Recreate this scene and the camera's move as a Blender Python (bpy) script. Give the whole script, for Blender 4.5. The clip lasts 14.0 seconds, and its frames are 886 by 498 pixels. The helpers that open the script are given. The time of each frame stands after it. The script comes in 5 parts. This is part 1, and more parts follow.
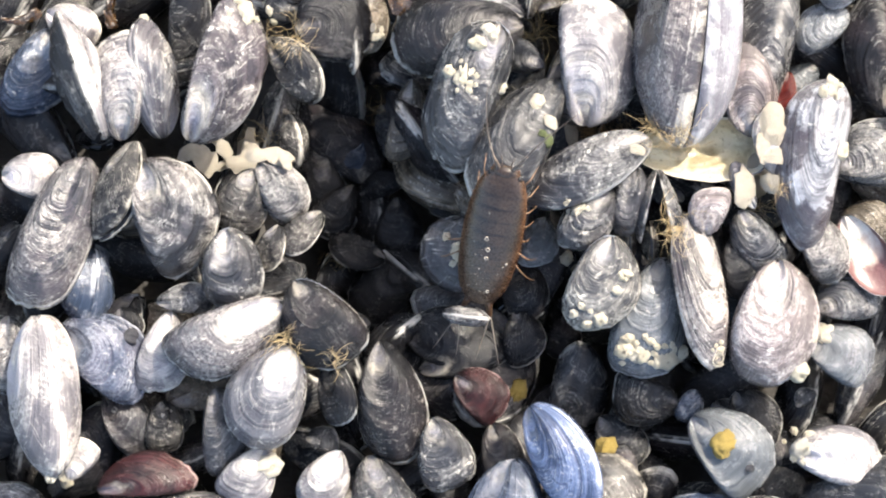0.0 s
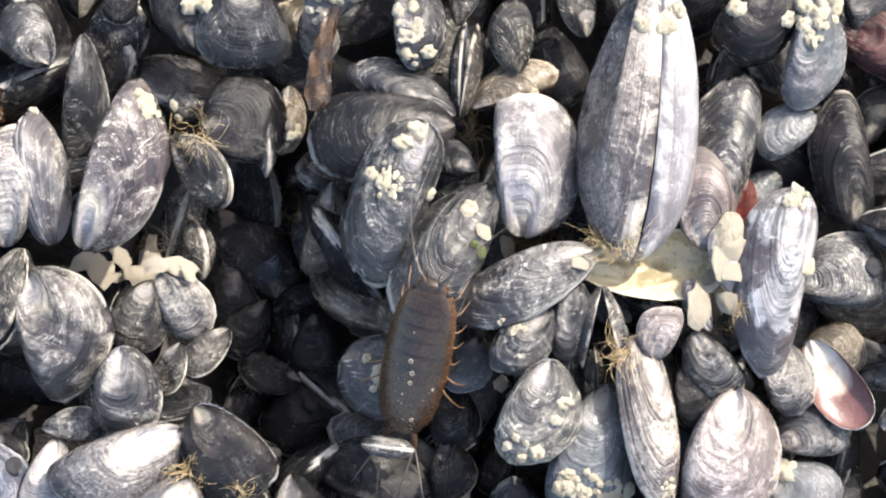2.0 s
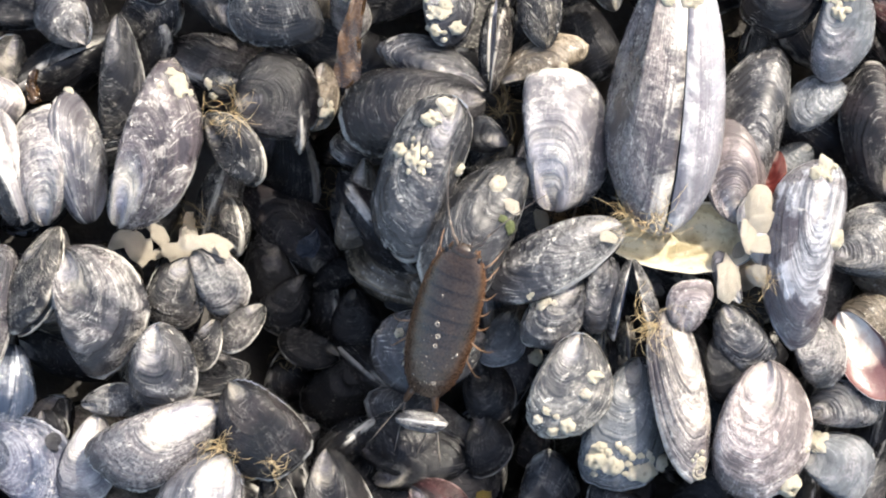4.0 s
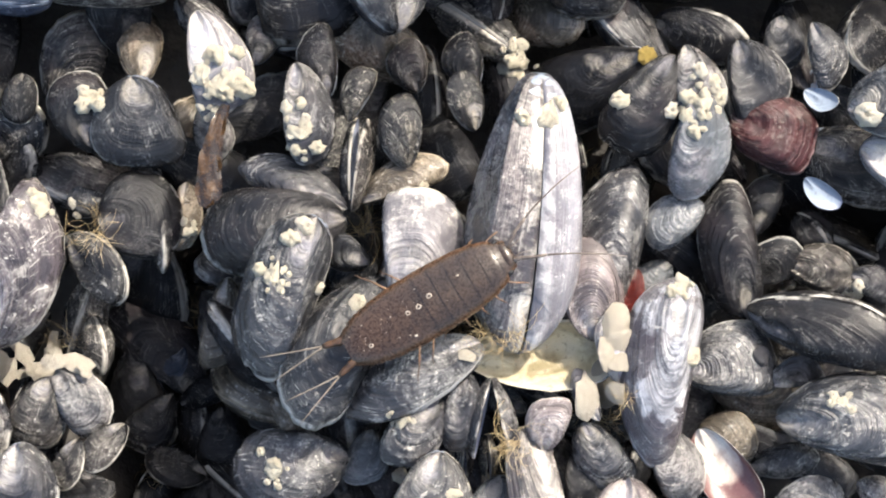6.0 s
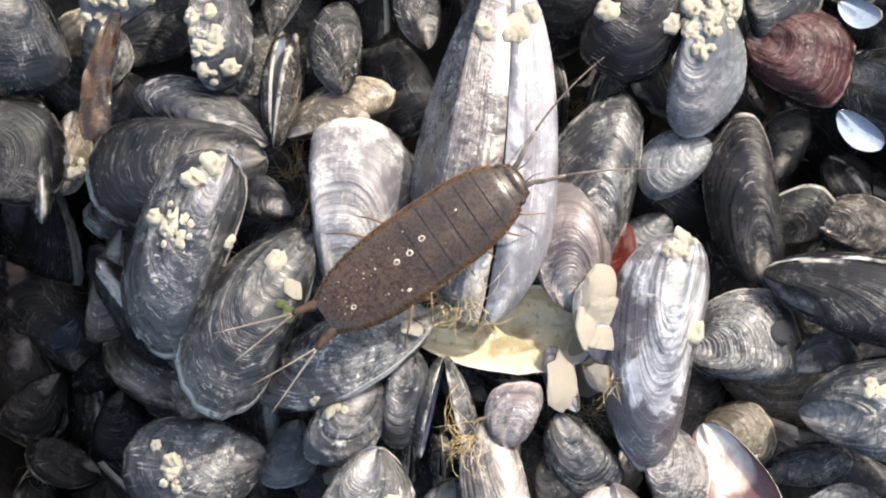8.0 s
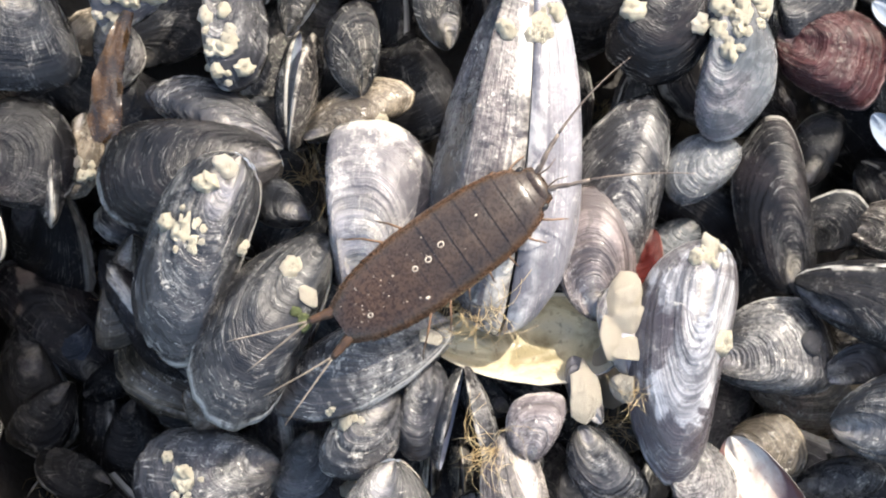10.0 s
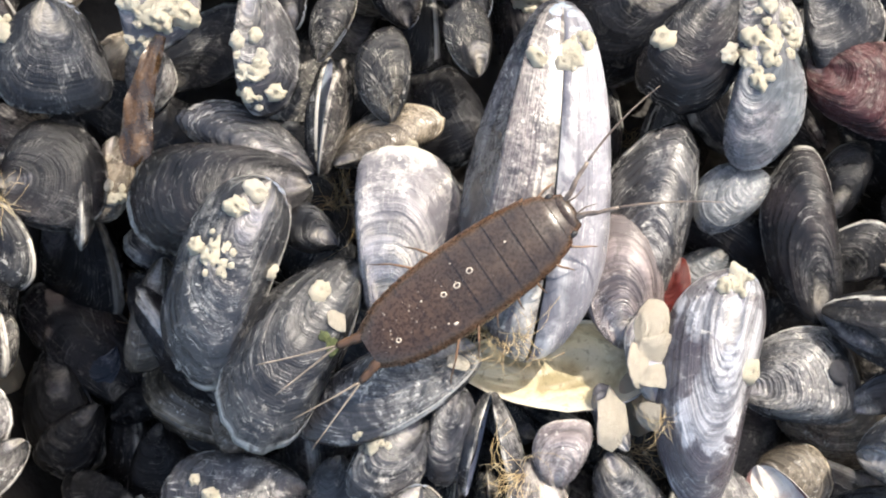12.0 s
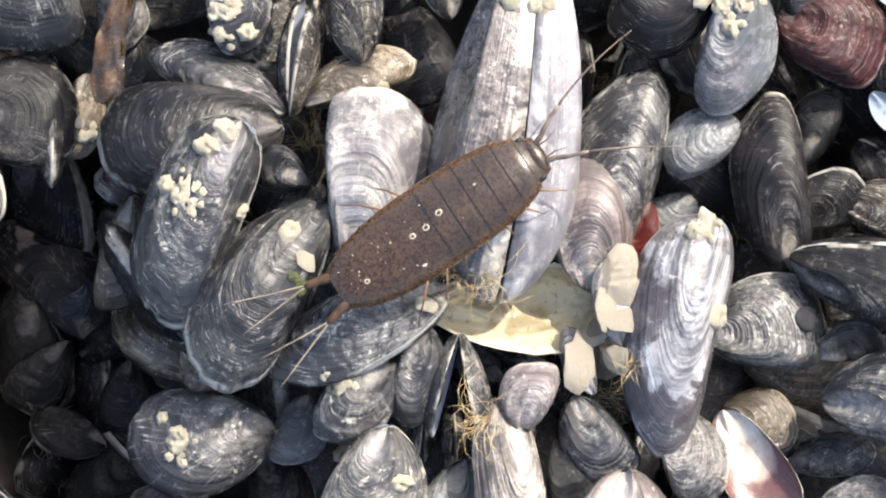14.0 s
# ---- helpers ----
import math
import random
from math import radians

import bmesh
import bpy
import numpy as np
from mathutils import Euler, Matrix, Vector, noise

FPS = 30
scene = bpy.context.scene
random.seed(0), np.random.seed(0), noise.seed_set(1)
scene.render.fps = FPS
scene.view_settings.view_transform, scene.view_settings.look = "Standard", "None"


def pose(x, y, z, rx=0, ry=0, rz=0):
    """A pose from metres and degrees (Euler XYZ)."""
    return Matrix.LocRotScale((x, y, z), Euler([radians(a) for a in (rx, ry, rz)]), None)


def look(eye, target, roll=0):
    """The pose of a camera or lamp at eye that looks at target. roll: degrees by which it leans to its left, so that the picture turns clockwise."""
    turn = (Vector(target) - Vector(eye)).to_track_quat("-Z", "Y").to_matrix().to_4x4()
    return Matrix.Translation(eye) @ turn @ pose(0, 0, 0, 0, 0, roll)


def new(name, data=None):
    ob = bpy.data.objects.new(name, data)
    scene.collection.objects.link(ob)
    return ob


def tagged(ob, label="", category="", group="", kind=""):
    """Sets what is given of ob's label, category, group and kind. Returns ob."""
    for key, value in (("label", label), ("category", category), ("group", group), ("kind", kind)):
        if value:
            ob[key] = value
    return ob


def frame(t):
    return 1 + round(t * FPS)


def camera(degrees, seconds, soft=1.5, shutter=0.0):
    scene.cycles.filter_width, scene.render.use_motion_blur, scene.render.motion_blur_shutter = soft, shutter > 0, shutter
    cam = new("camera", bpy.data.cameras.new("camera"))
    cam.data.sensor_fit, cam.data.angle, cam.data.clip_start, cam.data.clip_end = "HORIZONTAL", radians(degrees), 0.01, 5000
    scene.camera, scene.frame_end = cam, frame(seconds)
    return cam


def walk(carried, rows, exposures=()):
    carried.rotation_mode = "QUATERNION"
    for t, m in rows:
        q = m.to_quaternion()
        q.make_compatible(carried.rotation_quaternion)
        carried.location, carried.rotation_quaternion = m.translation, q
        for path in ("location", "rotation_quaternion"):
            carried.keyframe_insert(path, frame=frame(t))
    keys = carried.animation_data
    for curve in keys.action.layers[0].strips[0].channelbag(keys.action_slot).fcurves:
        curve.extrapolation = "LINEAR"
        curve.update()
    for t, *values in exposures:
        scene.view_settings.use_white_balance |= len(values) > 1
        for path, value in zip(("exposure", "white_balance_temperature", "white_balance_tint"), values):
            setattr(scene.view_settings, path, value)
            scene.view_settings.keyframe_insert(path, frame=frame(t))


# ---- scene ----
cam = camera(18.0, 14.0, soft=2.0)
# seconds, eye in metres, tilt, lean and turn in degrees; the camera looks down on the bed
ROWS = [
    (0, -0.01968, -0.00149, 0.44412, -0.241, 4.653, -1.412),
    (0.5, -0.01973, -0.0019, 0.40561, 1.874, 4.104, -1.252),
    (1, -0.01998, -0.00164, 0.39686, 2.803, 4.011, -0.685),
    (1.5, -0.01957, -0.00161, 0.39704, 2.485, 3.869, -0.52),
    (2, -0.01871, -0.00155, 0.39792, 2.311, 3.679, -0.797),
    (2.5, -0.01686, -0.00127, 0.39755, 1.962, 3.655, -0.701),
    (3, -0.01395, -0.00085, 0.39714, 1.719, 4.132, -1.057),
    (3.2, -0.00892, -0.00015, 0.39696, 1.463, 5.332, -1.075),
    (5.3, -0.00125, 0.00016, 0.40302, 2.347, 6.524, -1.528),
    (5.5, 0.00317, 0.00049, 0.40207, 2.831, 6.359, -1.476),
    (6, 0.0079, 0.00074, 0.39909, 3.747, 5.209, -1.461),
    (6.5, 0.00958, 0.0005, 0.38629, 3.356, 4.348, -1.362),
    (7, 0.01069, 0.00015, 0.35189, 3.29, 4.12, -1.223),
    (7.5, 0.01133, 0.00013, 0.32723, 3.629, 5.388, -0.911),
    (10, 0.01141, 0.00085, 0.30799, 3.889, 6.481, -0.582),
    (10.5, 0.01096, 0.00109, 0.30896, 4.008, 6.746, -0.267),
    (11, 0.0108, 0.00118, 0.30937, 4.241, 6.924, -0),
    (11.5, 0.01069, 0.00081, 0.30955, 4.385, 6.899, 0.038),
    (12, 0.01089, 0.00048, 0.30906, 4.549, 6.906, 0.021),
    (12.5, 0.011, 0.00055, 0.30871, 4.358, 6.951, -0.032),
    (13, 0.01103, 0.00055, 0.30834, 4.202, 6.573, 0.121),
    (13.5, 0.0114, 0.00062, 0.30847, 3.817, 6.531, 0.327),
    (14, 0.01182, 0.00061, 0.3095, 3.41, 6.391, 0.724),
]
walk(cam, [(t, pose(*p)) for t, *p in ROWS], [(0.0, 2.28, 6960, 8.6), (1.0, 2.12, 6960, 8.6), (3.2, 2.12, 6960, 8.6), (6.5, 2.00, 6960, 8.6), (14.0, 2.05, 6960, 8.6)])
MM = 0.001


def coat_colour(r, g, b):
    return (r, g, b, 1.0)


# ---- world, sun and exposure ----
SUN_FROM = Vector((0.58, 0.56, 0.72)).normalized()
world = bpy.data.worlds.new("sky")
scene.world = world
world.use_nodes = True
sky = world.node_tree.nodes.new("ShaderNodeTexSky")
sky.sky_type = "NISHITA"
sky.sun_disc = False
sky.dust_density = 3.0
sky.sun_elevation = math.asin(SUN_FROM.z)
sky.sun_rotation = math.atan2(SUN_FROM.x, SUN_FROM.y)
world.node_tree.links.new(sky.outputs[0], world.node_tree.nodes["Background"].inputs[0])
world.node_tree.nodes["Background"].inputs[1].default_value = 0.15
sun_data = bpy.data.lights.new("sun", "SUN")
sun_data.energy = 2.4
sun_data.angle = radians(0.6)
sun_data.color = (1.0, 0.96, 0.90)
sun = new("sun", sun_data)
sun.matrix_world = look(SUN_FROM * 3, (0, 0, 0))


# ---- materials ----
class Nodes:
    """A small helper to write node materials in few lines."""

    def __init__(self, name):
        self.mat = bpy.data.materials.new(name)
        self.mat.use_nodes = True
        self.tree = self.mat.node_tree
        self.bsdf = self.tree.nodes["Principled BSDF"]

    def put(self, socket, value):
        if isinstance(value, bpy.types.NodeSocket):
            self.tree.links.new(value, socket)
        elif value is not None:
            socket.default_value = value

    def node(self, kind, **values):
        n = self.tree.nodes.new(kind)
        for key, value in values.items():
            self.put(n.inputs[key.replace("_", " ")], value)
        return n

    def math(self, op, a, b=0.0, c=0.0, clamp=False):
        n = self.tree.nodes.new("ShaderNodeMath")
        n.operation, n.use_clamp = op, clamp
        for socket, value in zip(n.inputs, (a, b, c)):
            self.put(socket, value)
        return n.outputs[0]

    def noise(self, vector, scale, detail=4.0, rough=0.6, distort=0.0):
        return self.node("ShaderNodeTexNoise", Vector=vector, Scale=scale, Detail=detail, Roughness=rough, Distortion=distort).outputs[0]

    def scaled(self, vector, x, y, z):
        n = self.tree.nodes.new("ShaderNodeVectorMath")
        n.operation = "MULTIPLY"
        self.put(n.inputs[0], vector)
        n.inputs[1].default_value = (x, y, z)
        return n.outputs[0]

    def shifted(self, vector, amount):
        n = self.tree.nodes.new("ShaderNodeVectorMath")
        n.operation = "ADD"
        self.put(n.inputs[0], vector)
        self.put(n.inputs[1], amount)
        return n.outputs[0]

    def ramp(self, value, low, high, a=0.0, b=1.0):
        n = self.tree.nodes.new("ShaderNodeMapRange")
        n.interpolation_type = "SMOOTHSTEP"
        for socket, v in zip(n.inputs, (value, low, high, a, b)):
            self.put(socket, v)
        return n.outputs[0]

    def mix(self, factor, a, b):
        n = self.tree.nodes.new("ShaderNodeMix")
        n.data_type = "RGBA"
        self.put(n.inputs["Factor"], factor)
        self.put(n.inputs["A"], a if isinstance(a, bpy.types.NodeSocket) else coat_colour(*a))
        self.put(n.inputs["B"], b if isinstance(b, bpy.types.NodeSocket) else coat_colour(*b))
        return n.outputs["Result"]

    def bump(self, height, distance, strength=1.0, normal=None):
        return self.node("ShaderNodeBump", Height=height, Distance=distance, Strength=strength, Normal=normal).outputs[0]

    def finish(self, colour, rough, normal=None, specular=0.5):
        self.put(self.bsdf.inputs["Base Color"], colour if isinstance(colour, bpy.types.NodeSocket) else coat_colour(*colour))
        self.put(self.bsdf.inputs["Roughness"], rough)
        self.put(self.bsdf.inputs["Normal"], normal)
        self.bsdf.inputs["Specular IOR Level"].default_value = specular
        return self.mat


def shell_material(name, base, second, dust=0.3, worn=0.3, rings=0.4, streak=0.3, tint=(0.54, 0.52, 0.48), gloss=0.22, shine=0.22, relief=1.0, blotch=0.0, specular=0.30):
    """Outside of a mussel shell: growth lines from beak to rim, scratches along them, a thin salt film and a worn beak."""
    m = Nodes(name)
    uv = m.tree.nodes.new("ShaderNodeUVMap").outputs[0]
    whole = m.tree.nodes.new("ShaderNodeObjectInfo").outputs["Random"]
    island = m.tree.nodes.new("ShaderNodeNewGeometry").outputs["Random Per Island"]
    chance = m.math("FRACT", m.math("ADD", whole, island))
    place = m.tree.nodes.new("ShaderNodeTexCoord").outputs["Object"]
    place = m.shifted(place, m.math("MULTIPLY", chance, 3.0))
    split = m.node("ShaderNodeSeparateXYZ", Vector=uv)
    around, growth = split.outputs[0], split.outputs[1]
    warp = m.noise(place, 90.0, 3.0)
    g = m.math("ADD", growth, m.math("MULTIPLY", m.math("SUBTRACT", warp, 0.5), 0.028))

    def lines(along, across, seed, detail, rough):
        v = m.node("ShaderNodeCombineXYZ", X=m.math("MULTIPLY", around, along), Y=m.math("MULTIPLY", g, across), Z=m.math("MULTIPLY", chance, seed)).outputs[0]
        return m.noise(v, 1.0, detail, rough)

    zones = lines(0.9, 5.0, 23.0, 2.0, 0.5)
    bands = lines(1.1, 24.0, 40.0, 3.0, 0.6)
    fine = lines(2.6, 88.0, 90.0, 4.0, 0.7)
    hair = lines(9.0, 170.0, 60.0, 2.0, 0.6)
    area = m.noise(place, 80.0, 4.0, 0.6, 0.9)
    patch = m.noise(place, 240.0, 6.0, 0.68, 0.6)
    grit = m.noise(place, 1700.0, 3.0, 0.7)
    speck = m.noise(place, 640.0, 5.0, 0.75, 0.4)
    spread = m.math("ADD", m.math("MULTIPLY", area, 0.6), m.math("MULTIPLY", patch, 0.4))
    # broad growth zones, then the single bands
    tone = m.math("ADD", m.math("ADD", m.math("MULTIPLY", zones, 0.32), m.math("MULTIPLY", bands, 0.26)), m.math("MULTIPLY", spread, 0.42))
    colour = m.mix(m.ramp(tone, 0.42, 0.60, 0.0, min(1.0, 0.35 + rings)), base, second)
    # some shells wear through to a purplish brown
    tan = m.math("MULTIPLY", m.ramp(chance, 0.35, 0.9, 0.0, 0.6 if second[0] < 0.15 else 0.3), m.ramp(area, 0.42, 0.62))
    colour = m.mix(tan, colour, m.mix(bands, tuple(v * k for v, k in zip(base, (1.9, 1.15, 1.2))), tuple(v * k for v, k in zip(second, (1.35, 0.95, 0.88)))))
    if blotch:
        # dark outer skin left in patches, mostly towards the rim
        skin = m.noise(m.shifted(place, (0.7, 0.2, 0.4)), 110.0, 5.0, 0.62, 1.2)
        skin = m.math("ADD", skin, m.ramp(growth, 0.60, 1.0, -0.04, 0.20))
        colour = m.mix(m.math("MULTIPLY", m.ramp(skin, 0.50, 0.58), blotch), colour, m.mix(bands, (0.020, 0.017, 0.022), (0.070, 0.058, 0.064)))
    # a thin chalky film that wears off along the lines
    film = m.math("MULTIPLY", m.ramp(m.math("ADD", spread, m.math("MULTIPLY", m.math("SUBTRACT", chance, 0.5), 0.12)), 0.45, 0.62), m.ramp(fine, 0.36, 0.64, 0.30, 1.0))
    film = m.math("MULTIPLY", film, m.ramp(grit, 0.36, 0.60, 0.25, 1.0))
    film = m.math("MULTIPLY", film, min(1.0, dust * 0.75), clamp=True)
    colour = m.mix(film, colour, tint)
    # dark clean skin shows through in small worn spots
    clean = m.math("MULTIPLY", m.ramp(m.noise(m.shifted(place, (0.3, 0.9, 0.1)), 420.0, 5.0, 0.7, 0.8), 0.54, 0.62), 0.65)
    colour = m.mix(clean, colour, base)
    # hair-fine pale scratches along the growth lines, in broken runs
    scratch = m.math("MULTIPLY", m.math("MAXIMUM", m.ramp(fine, 0.60, 0.67), m.ramp(hair, 0.62, 0.69)), m.ramp(patch, 0.46, 0.56))
    # on some shells the scratches fan out from the beak instead
    fan_uv = m.node("ShaderNodeCombineXYZ", X=m.math("MULTIPLY", m.math("ADD", around, m.math("MULTIPLY", warp, 0.18)), 74.0), Y=m.math("MULTIPLY", growth, 4.0), Z=m.math("MULTIPLY", chance, 70.0)).outputs[0]
    fan = m.noise(fan_uv, 1.0, 3.0, 0.65)
    fanned = m.math("MULTIPLY", m.ramp(m.math("FRACT", m.math("MULTIPLY", chance, 7.0)), 0.50, 0.85), m.ramp(growth, 0.12, 0.45))
    rays = m.math("MULTIPLY", m.math("MULTIPLY", m.ramp(fan, 0.56, 0.70, 0.0, 0.7), m.ramp(patch, 0.42, 0.60)), fanned)
    scratch = m.math("MAXIMUM", m.math("MULTIPLY", scratch, m.math("SUBTRACT", 1.0, m.math("MULTIPLY", fanned, 0.6))), rays)
    colour = m.mix(m.math("MULTIPLY", scratch, min(1.0, streak * 0.85)), colour, tint)
    # worn beak with the pale violet layer showing
    edge = m.math("ADD", growth, m.math("MULTIPLY", m.math("SUBTRACT", spread, 0.5), 1.5))
    bare = m.math("MULTIPLY", m.ramp(edge, 0.06 + worn * 0.50, 0.26 + worn * 0.75, 1.0, 0.0), m.ramp(m.math("ADD", m.math("MULTIPLY", speck, 0.5), m.math("MULTIPLY", fine, 0.5)), 0.36, 0.56, 0.35, 1.0))
    bare = m.math("MULTIPLY", bare, min(1.0, 0.25 + worn), clamp=True)
    colour = m.mix(bare, colour, m.mix(m.ramp(m.math("ADD", m.math("MULTIPLY", patch, 0.5), m.math("MULTIPLY", zones, 0.5)), 0.40, 0.60), (0.56, 0.51, 0.43), (0.31, 0.30, 0.34)))
    # the growing edge is rubbed pale in places
    rubbed = m.math("MULTIPLY", m.ramp(m.math("ADD", growth, m.math("MULTIPLY", m.math("SUBTRACT", fine, 0.5), 0.06)), 0.962, 0.990), m.ramp(spread, 0.44, 0.56))
    colour = m.mix(m.math("MULTIPLY", rubbed, 0.55), colour, tint)
    # small white crumbs, more on some shells
    crumbs = m.ramp(speck, 0.600, 0.640, 0.0, min(0.85, 0.08 + 0.9 * dust + 0.10 * streak))
    colour = m.mix(m.math("MULTIPLY", crumbs, m.ramp(area, 0.44, 0.60)), colour, (0.62, 0.58, 0.50))
    grain = m.ramp(m.noise(m.shifted(place, (0.5, 0.1, 0.8)), 1250.0, 2.0, 0.6), 0.63, 0.69, 0.0, min(0.6, 0.04 + 0.5 * dust + 0.10 * streak))
    colour = m.mix(m.math("MULTIPLY", grain, m.ramp(spread, 0.44, 0.58)), colour, (0.58, 0.55, 0.50))
    rough = m.math("ADD", gloss, m.math("ADD", m.math("MULTIPLY", film, 0.55), m.math("MULTIPLY", bare, 0.35)), clamp=True)
    rough = m.math("ADD", rough, m.math("MULTIPLY", m.math("SUBTRACT", patch, 0.5), 0.35), clamp=True)
    normal = m.bump(zones, 0.0011 * relief, 0.8)
    normal = m.bump(bands, 0.00042 * relief, 0.85, normal)
    normal = m.bump(fine, 0.00010, 0.8, normal)
    normal = m.bump(fan, 0.00009, m.math("MULTIPLY", fanned, 0.8), normal)
    normal = m.bump(m.math("ADD", m.math("MULTIPLY", speck, 0.6), m.math("ADD", m.math("MULTIPLY", grit, 0.25), m.math("MULTIPLY", patch, 1.2))), 0.00028, 0.65 * min(1.0, relief), normal)
    m.bsdf.inputs["Coat Weight"].default_value = shine
    m.bsdf.inputs["Coat Roughness"].default_value = 0.13
    m.put(m.bsdf.inputs["Coat Normal"], normal)
    return m.finish(colour, rough, normal, specular)


COATS = {
    "dark": shell_material("shell_dark", (0.010, 0.0105, 0.0125), (0.032, 0.033, 0.037), 0.14, 0.04, 0.3, 0.52, gloss=0.26, shine=0.10, relief=0.8, specular=0.20),
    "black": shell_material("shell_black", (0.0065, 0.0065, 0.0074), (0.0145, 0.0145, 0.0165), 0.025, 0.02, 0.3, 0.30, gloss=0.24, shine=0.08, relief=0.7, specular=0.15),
    "grey": shell_material("shell_grey", (0.012, 0.0125, 0.015), (0.040, 0.040, 0.044), 0.52, 0.10, 0.45, 0.65, gloss=0.24),
    "worn": shell_material("shell_worn", (0.012, 0.012, 0.014), (0.050, 0.048, 0.053), 0.56, 0.16, 0.5, 0.80, gloss=0.24),
    "pale": shell_material("shell_pale", (0.090, 0.086, 0.094), (0.33, 0.31, 0.305), 0.70, 0.50, 0.4, 0.6, (0.64, 0.60, 0.52), blotch=0.35),
    "sun": shell_material("shell_bleached", (0.050, 0.050, 0.058), (0.22, 0.215, 0.22), 0.60, 0.30, 0.3, 0.7, (0.60, 0.56, 0.48), blotch=0.45),
    "twin": shell_material("shell_slate", (0.016, 0.016, 0.019), (0.060, 0.058, 0.065), 0.34, -0.25, 0.4, 0.75, (0.50, 0.47, 0.42), blotch=0.45),
    "stripe": shell_material("shell_striped", (0.0075, 0.0075, 0.009), (0.034, 0.032, 0.030), 0.25, 0.08, 0.6, 1.0, (0.54, 0.50, 0.43), gloss=0.20, shine=0.12, specular=0.2),
    "blue": shell_material("shell_blue", (0.016, 0.023, 0.038), (0.055, 0.070, 0.104), 0.35, 0.10, 0.45, 0.3, (0.46, 0.47, 0.50)),
    "brown": shell_material("shell_brown", (0.032, 0.027, 0.021), (0.090, 0.075, 0.056), 0.55, 0.10, 0.6, 0.6, (0.44, 0.37, 0.28)),
    "rib": shell_material("shell_ribbed", (0.012, 0.013, 0.016), (0.045, 0.046, 0.051), 0.40, 0.08, 0.6, 0.5, relief=1.4),
    "red": shell_material("shell_red", (0.060, 0.008, 0.006), (0.105, 0.016, 0.011), 0.04, 0.02, 0.4, 0.10, (0.42, 0.30, 0.26), gloss=0.18),
    "redblack": shell_material("shell_maroon", (0.010, 0.0045, 0.005), (0.036, 0.010, 0.011), 0.08, 0.03, 0.5, 0.16, (0.34, 0.24, 0.23), gloss=0.25, shine=0.08, specular=0.2),
    "mauve": shell_material("shell_mauve", (0.018, 0.015, 0.017), (0.085, 0.070, 0.074), 0.60, 0.42, 0.5, 0.95, (0.60, 0.56, 0.50), blotch=0.35),
    "streaky": shell_material("shell_streaky", (0.020, 0.019, 0.021), (0.26, 0.225, 0.20), 0.40, 0.20, 0.9, 0.8, (0.62, 0.57, 0.50), relief=0.9, blotch=0.7),
    "smooth": shell_material("shell_smooth", (0.046, 0.051, 0.056), (0.095, 0.102, 0.110), 0.35, 0.05, 0.5, 0.14, (0.42, 0.42, 0.43)),
    "rosy": shell_material("shell_rosy", (0.060, 0.050, 0.050), (0.19, 0.160, 0.160), 0.75, 0.18, 0.5, 0.4, (0.58, 0.53, 0.50)),
    "azure": shell_material("shell_azure", (0.018, 0.028, 0.060), (0.085, 0.115, 0.20), 0.25, 0.05, 0.6, 0.4, (0.46, 0.48, 0.54)),
    # its near-white second colour holds sun and sky sheen as well as wear
    "frost": shell_material("shell_frosted", (0.070, 0.069, 0.076), (0.37, 0.365, 0.38), 0.45, 0.18, 0.6, 0.35, (0.60, 0.59, 0.57), gloss=0.30, shine=0.22, relief=0.8, blotch=0.95),
    "ivory": shell_material("shell_ivory", (0.10, 0.10, 0.115), (0.25, 0.25, 0.275), 0.45, -0.15, 0.3, 0.6, (0.46, 0.45, 0.44), gloss=0.32, shine=0.22, relief=0.6, blotch=0.35),
    "half": shell_material("shell_half_bare", (0.014, 0.015, 0.019), (0.045, 0.046, 0.055), 0.35, 0.52, 0.4, 0.5),
    "barn": shell_material("shell_crusted", (0.026, 0.026, 0.028), (0.10, 0.096, 0.092), 0.80, 0.12, 0.4, 0.5, (0.56, 0.51, 0.43)),
}


def inner_material(name, main, stain, rim, start=0.90):
    """Inside of an empty valve: smooth nacre with stains and a darker rim."""
    m = Nodes(name)
    place = m.tree.nodes.new("ShaderNodeTexCoord").outputs["Object"]
    uv = m.tree.nodes.new("ShaderNodeUVMap").outputs[0]
    growth = m.node("ShaderNodeSeparateXYZ", Vector=uv).outputs[1]
    cloud = m.noise(place, 170.0, 5.0, 0.6, 0.5)
    grain = m.noise(place, 1100.0, 3.0, 0.7)
    colour = m.mix(m.ramp(cloud, 0.42, 0.68), main, stain)
    colour = m.mix(m.ramp(m.math("ADD", growth, m.math("MULTIPLY", m.math("SUBTRACT", cloud, 0.5), 0.2)), start, min(1.0, start + 0.1)), colour, rim)
    colour = m.mix(m.ramp(grain, 0.56, 0.70, 0.0, 0.55), colour, tuple(v * 0.45 for v in stain))
    return m.finish(colour, m.ramp(grain, 0.2, 0.8, 0.24, 0.5), m.bump(m.math("ADD", cloud, m.math("MULTIPLY", grain, 0.25)), 0.0004, 0.6), 0.5)


INSIDES = {
    "cream": inner_material("nacre_cream", (0.46, 0.41, 0.28), (0.20, 0.165, 0.095), (0.40, 0.37, 0.30), 0.84),
    "pink": inner_material("nacre_pink", (0.50, 0.45, 0.38), (0.30, 0.22, 0.18), (0.085, 0.036, 0.034), 0.60),
    "blue": inner_material("nacre_blue", (0.17, 0.20, 0.24), (0.10, 0.13, 0.18), (0.14, 0.15, 0.20)),
    "white": inner_material("nacre_white", (0.62, 0.58, 0.49), (0.46, 0.42, 0.34), (0.40, 0.37, 0.31)),
}


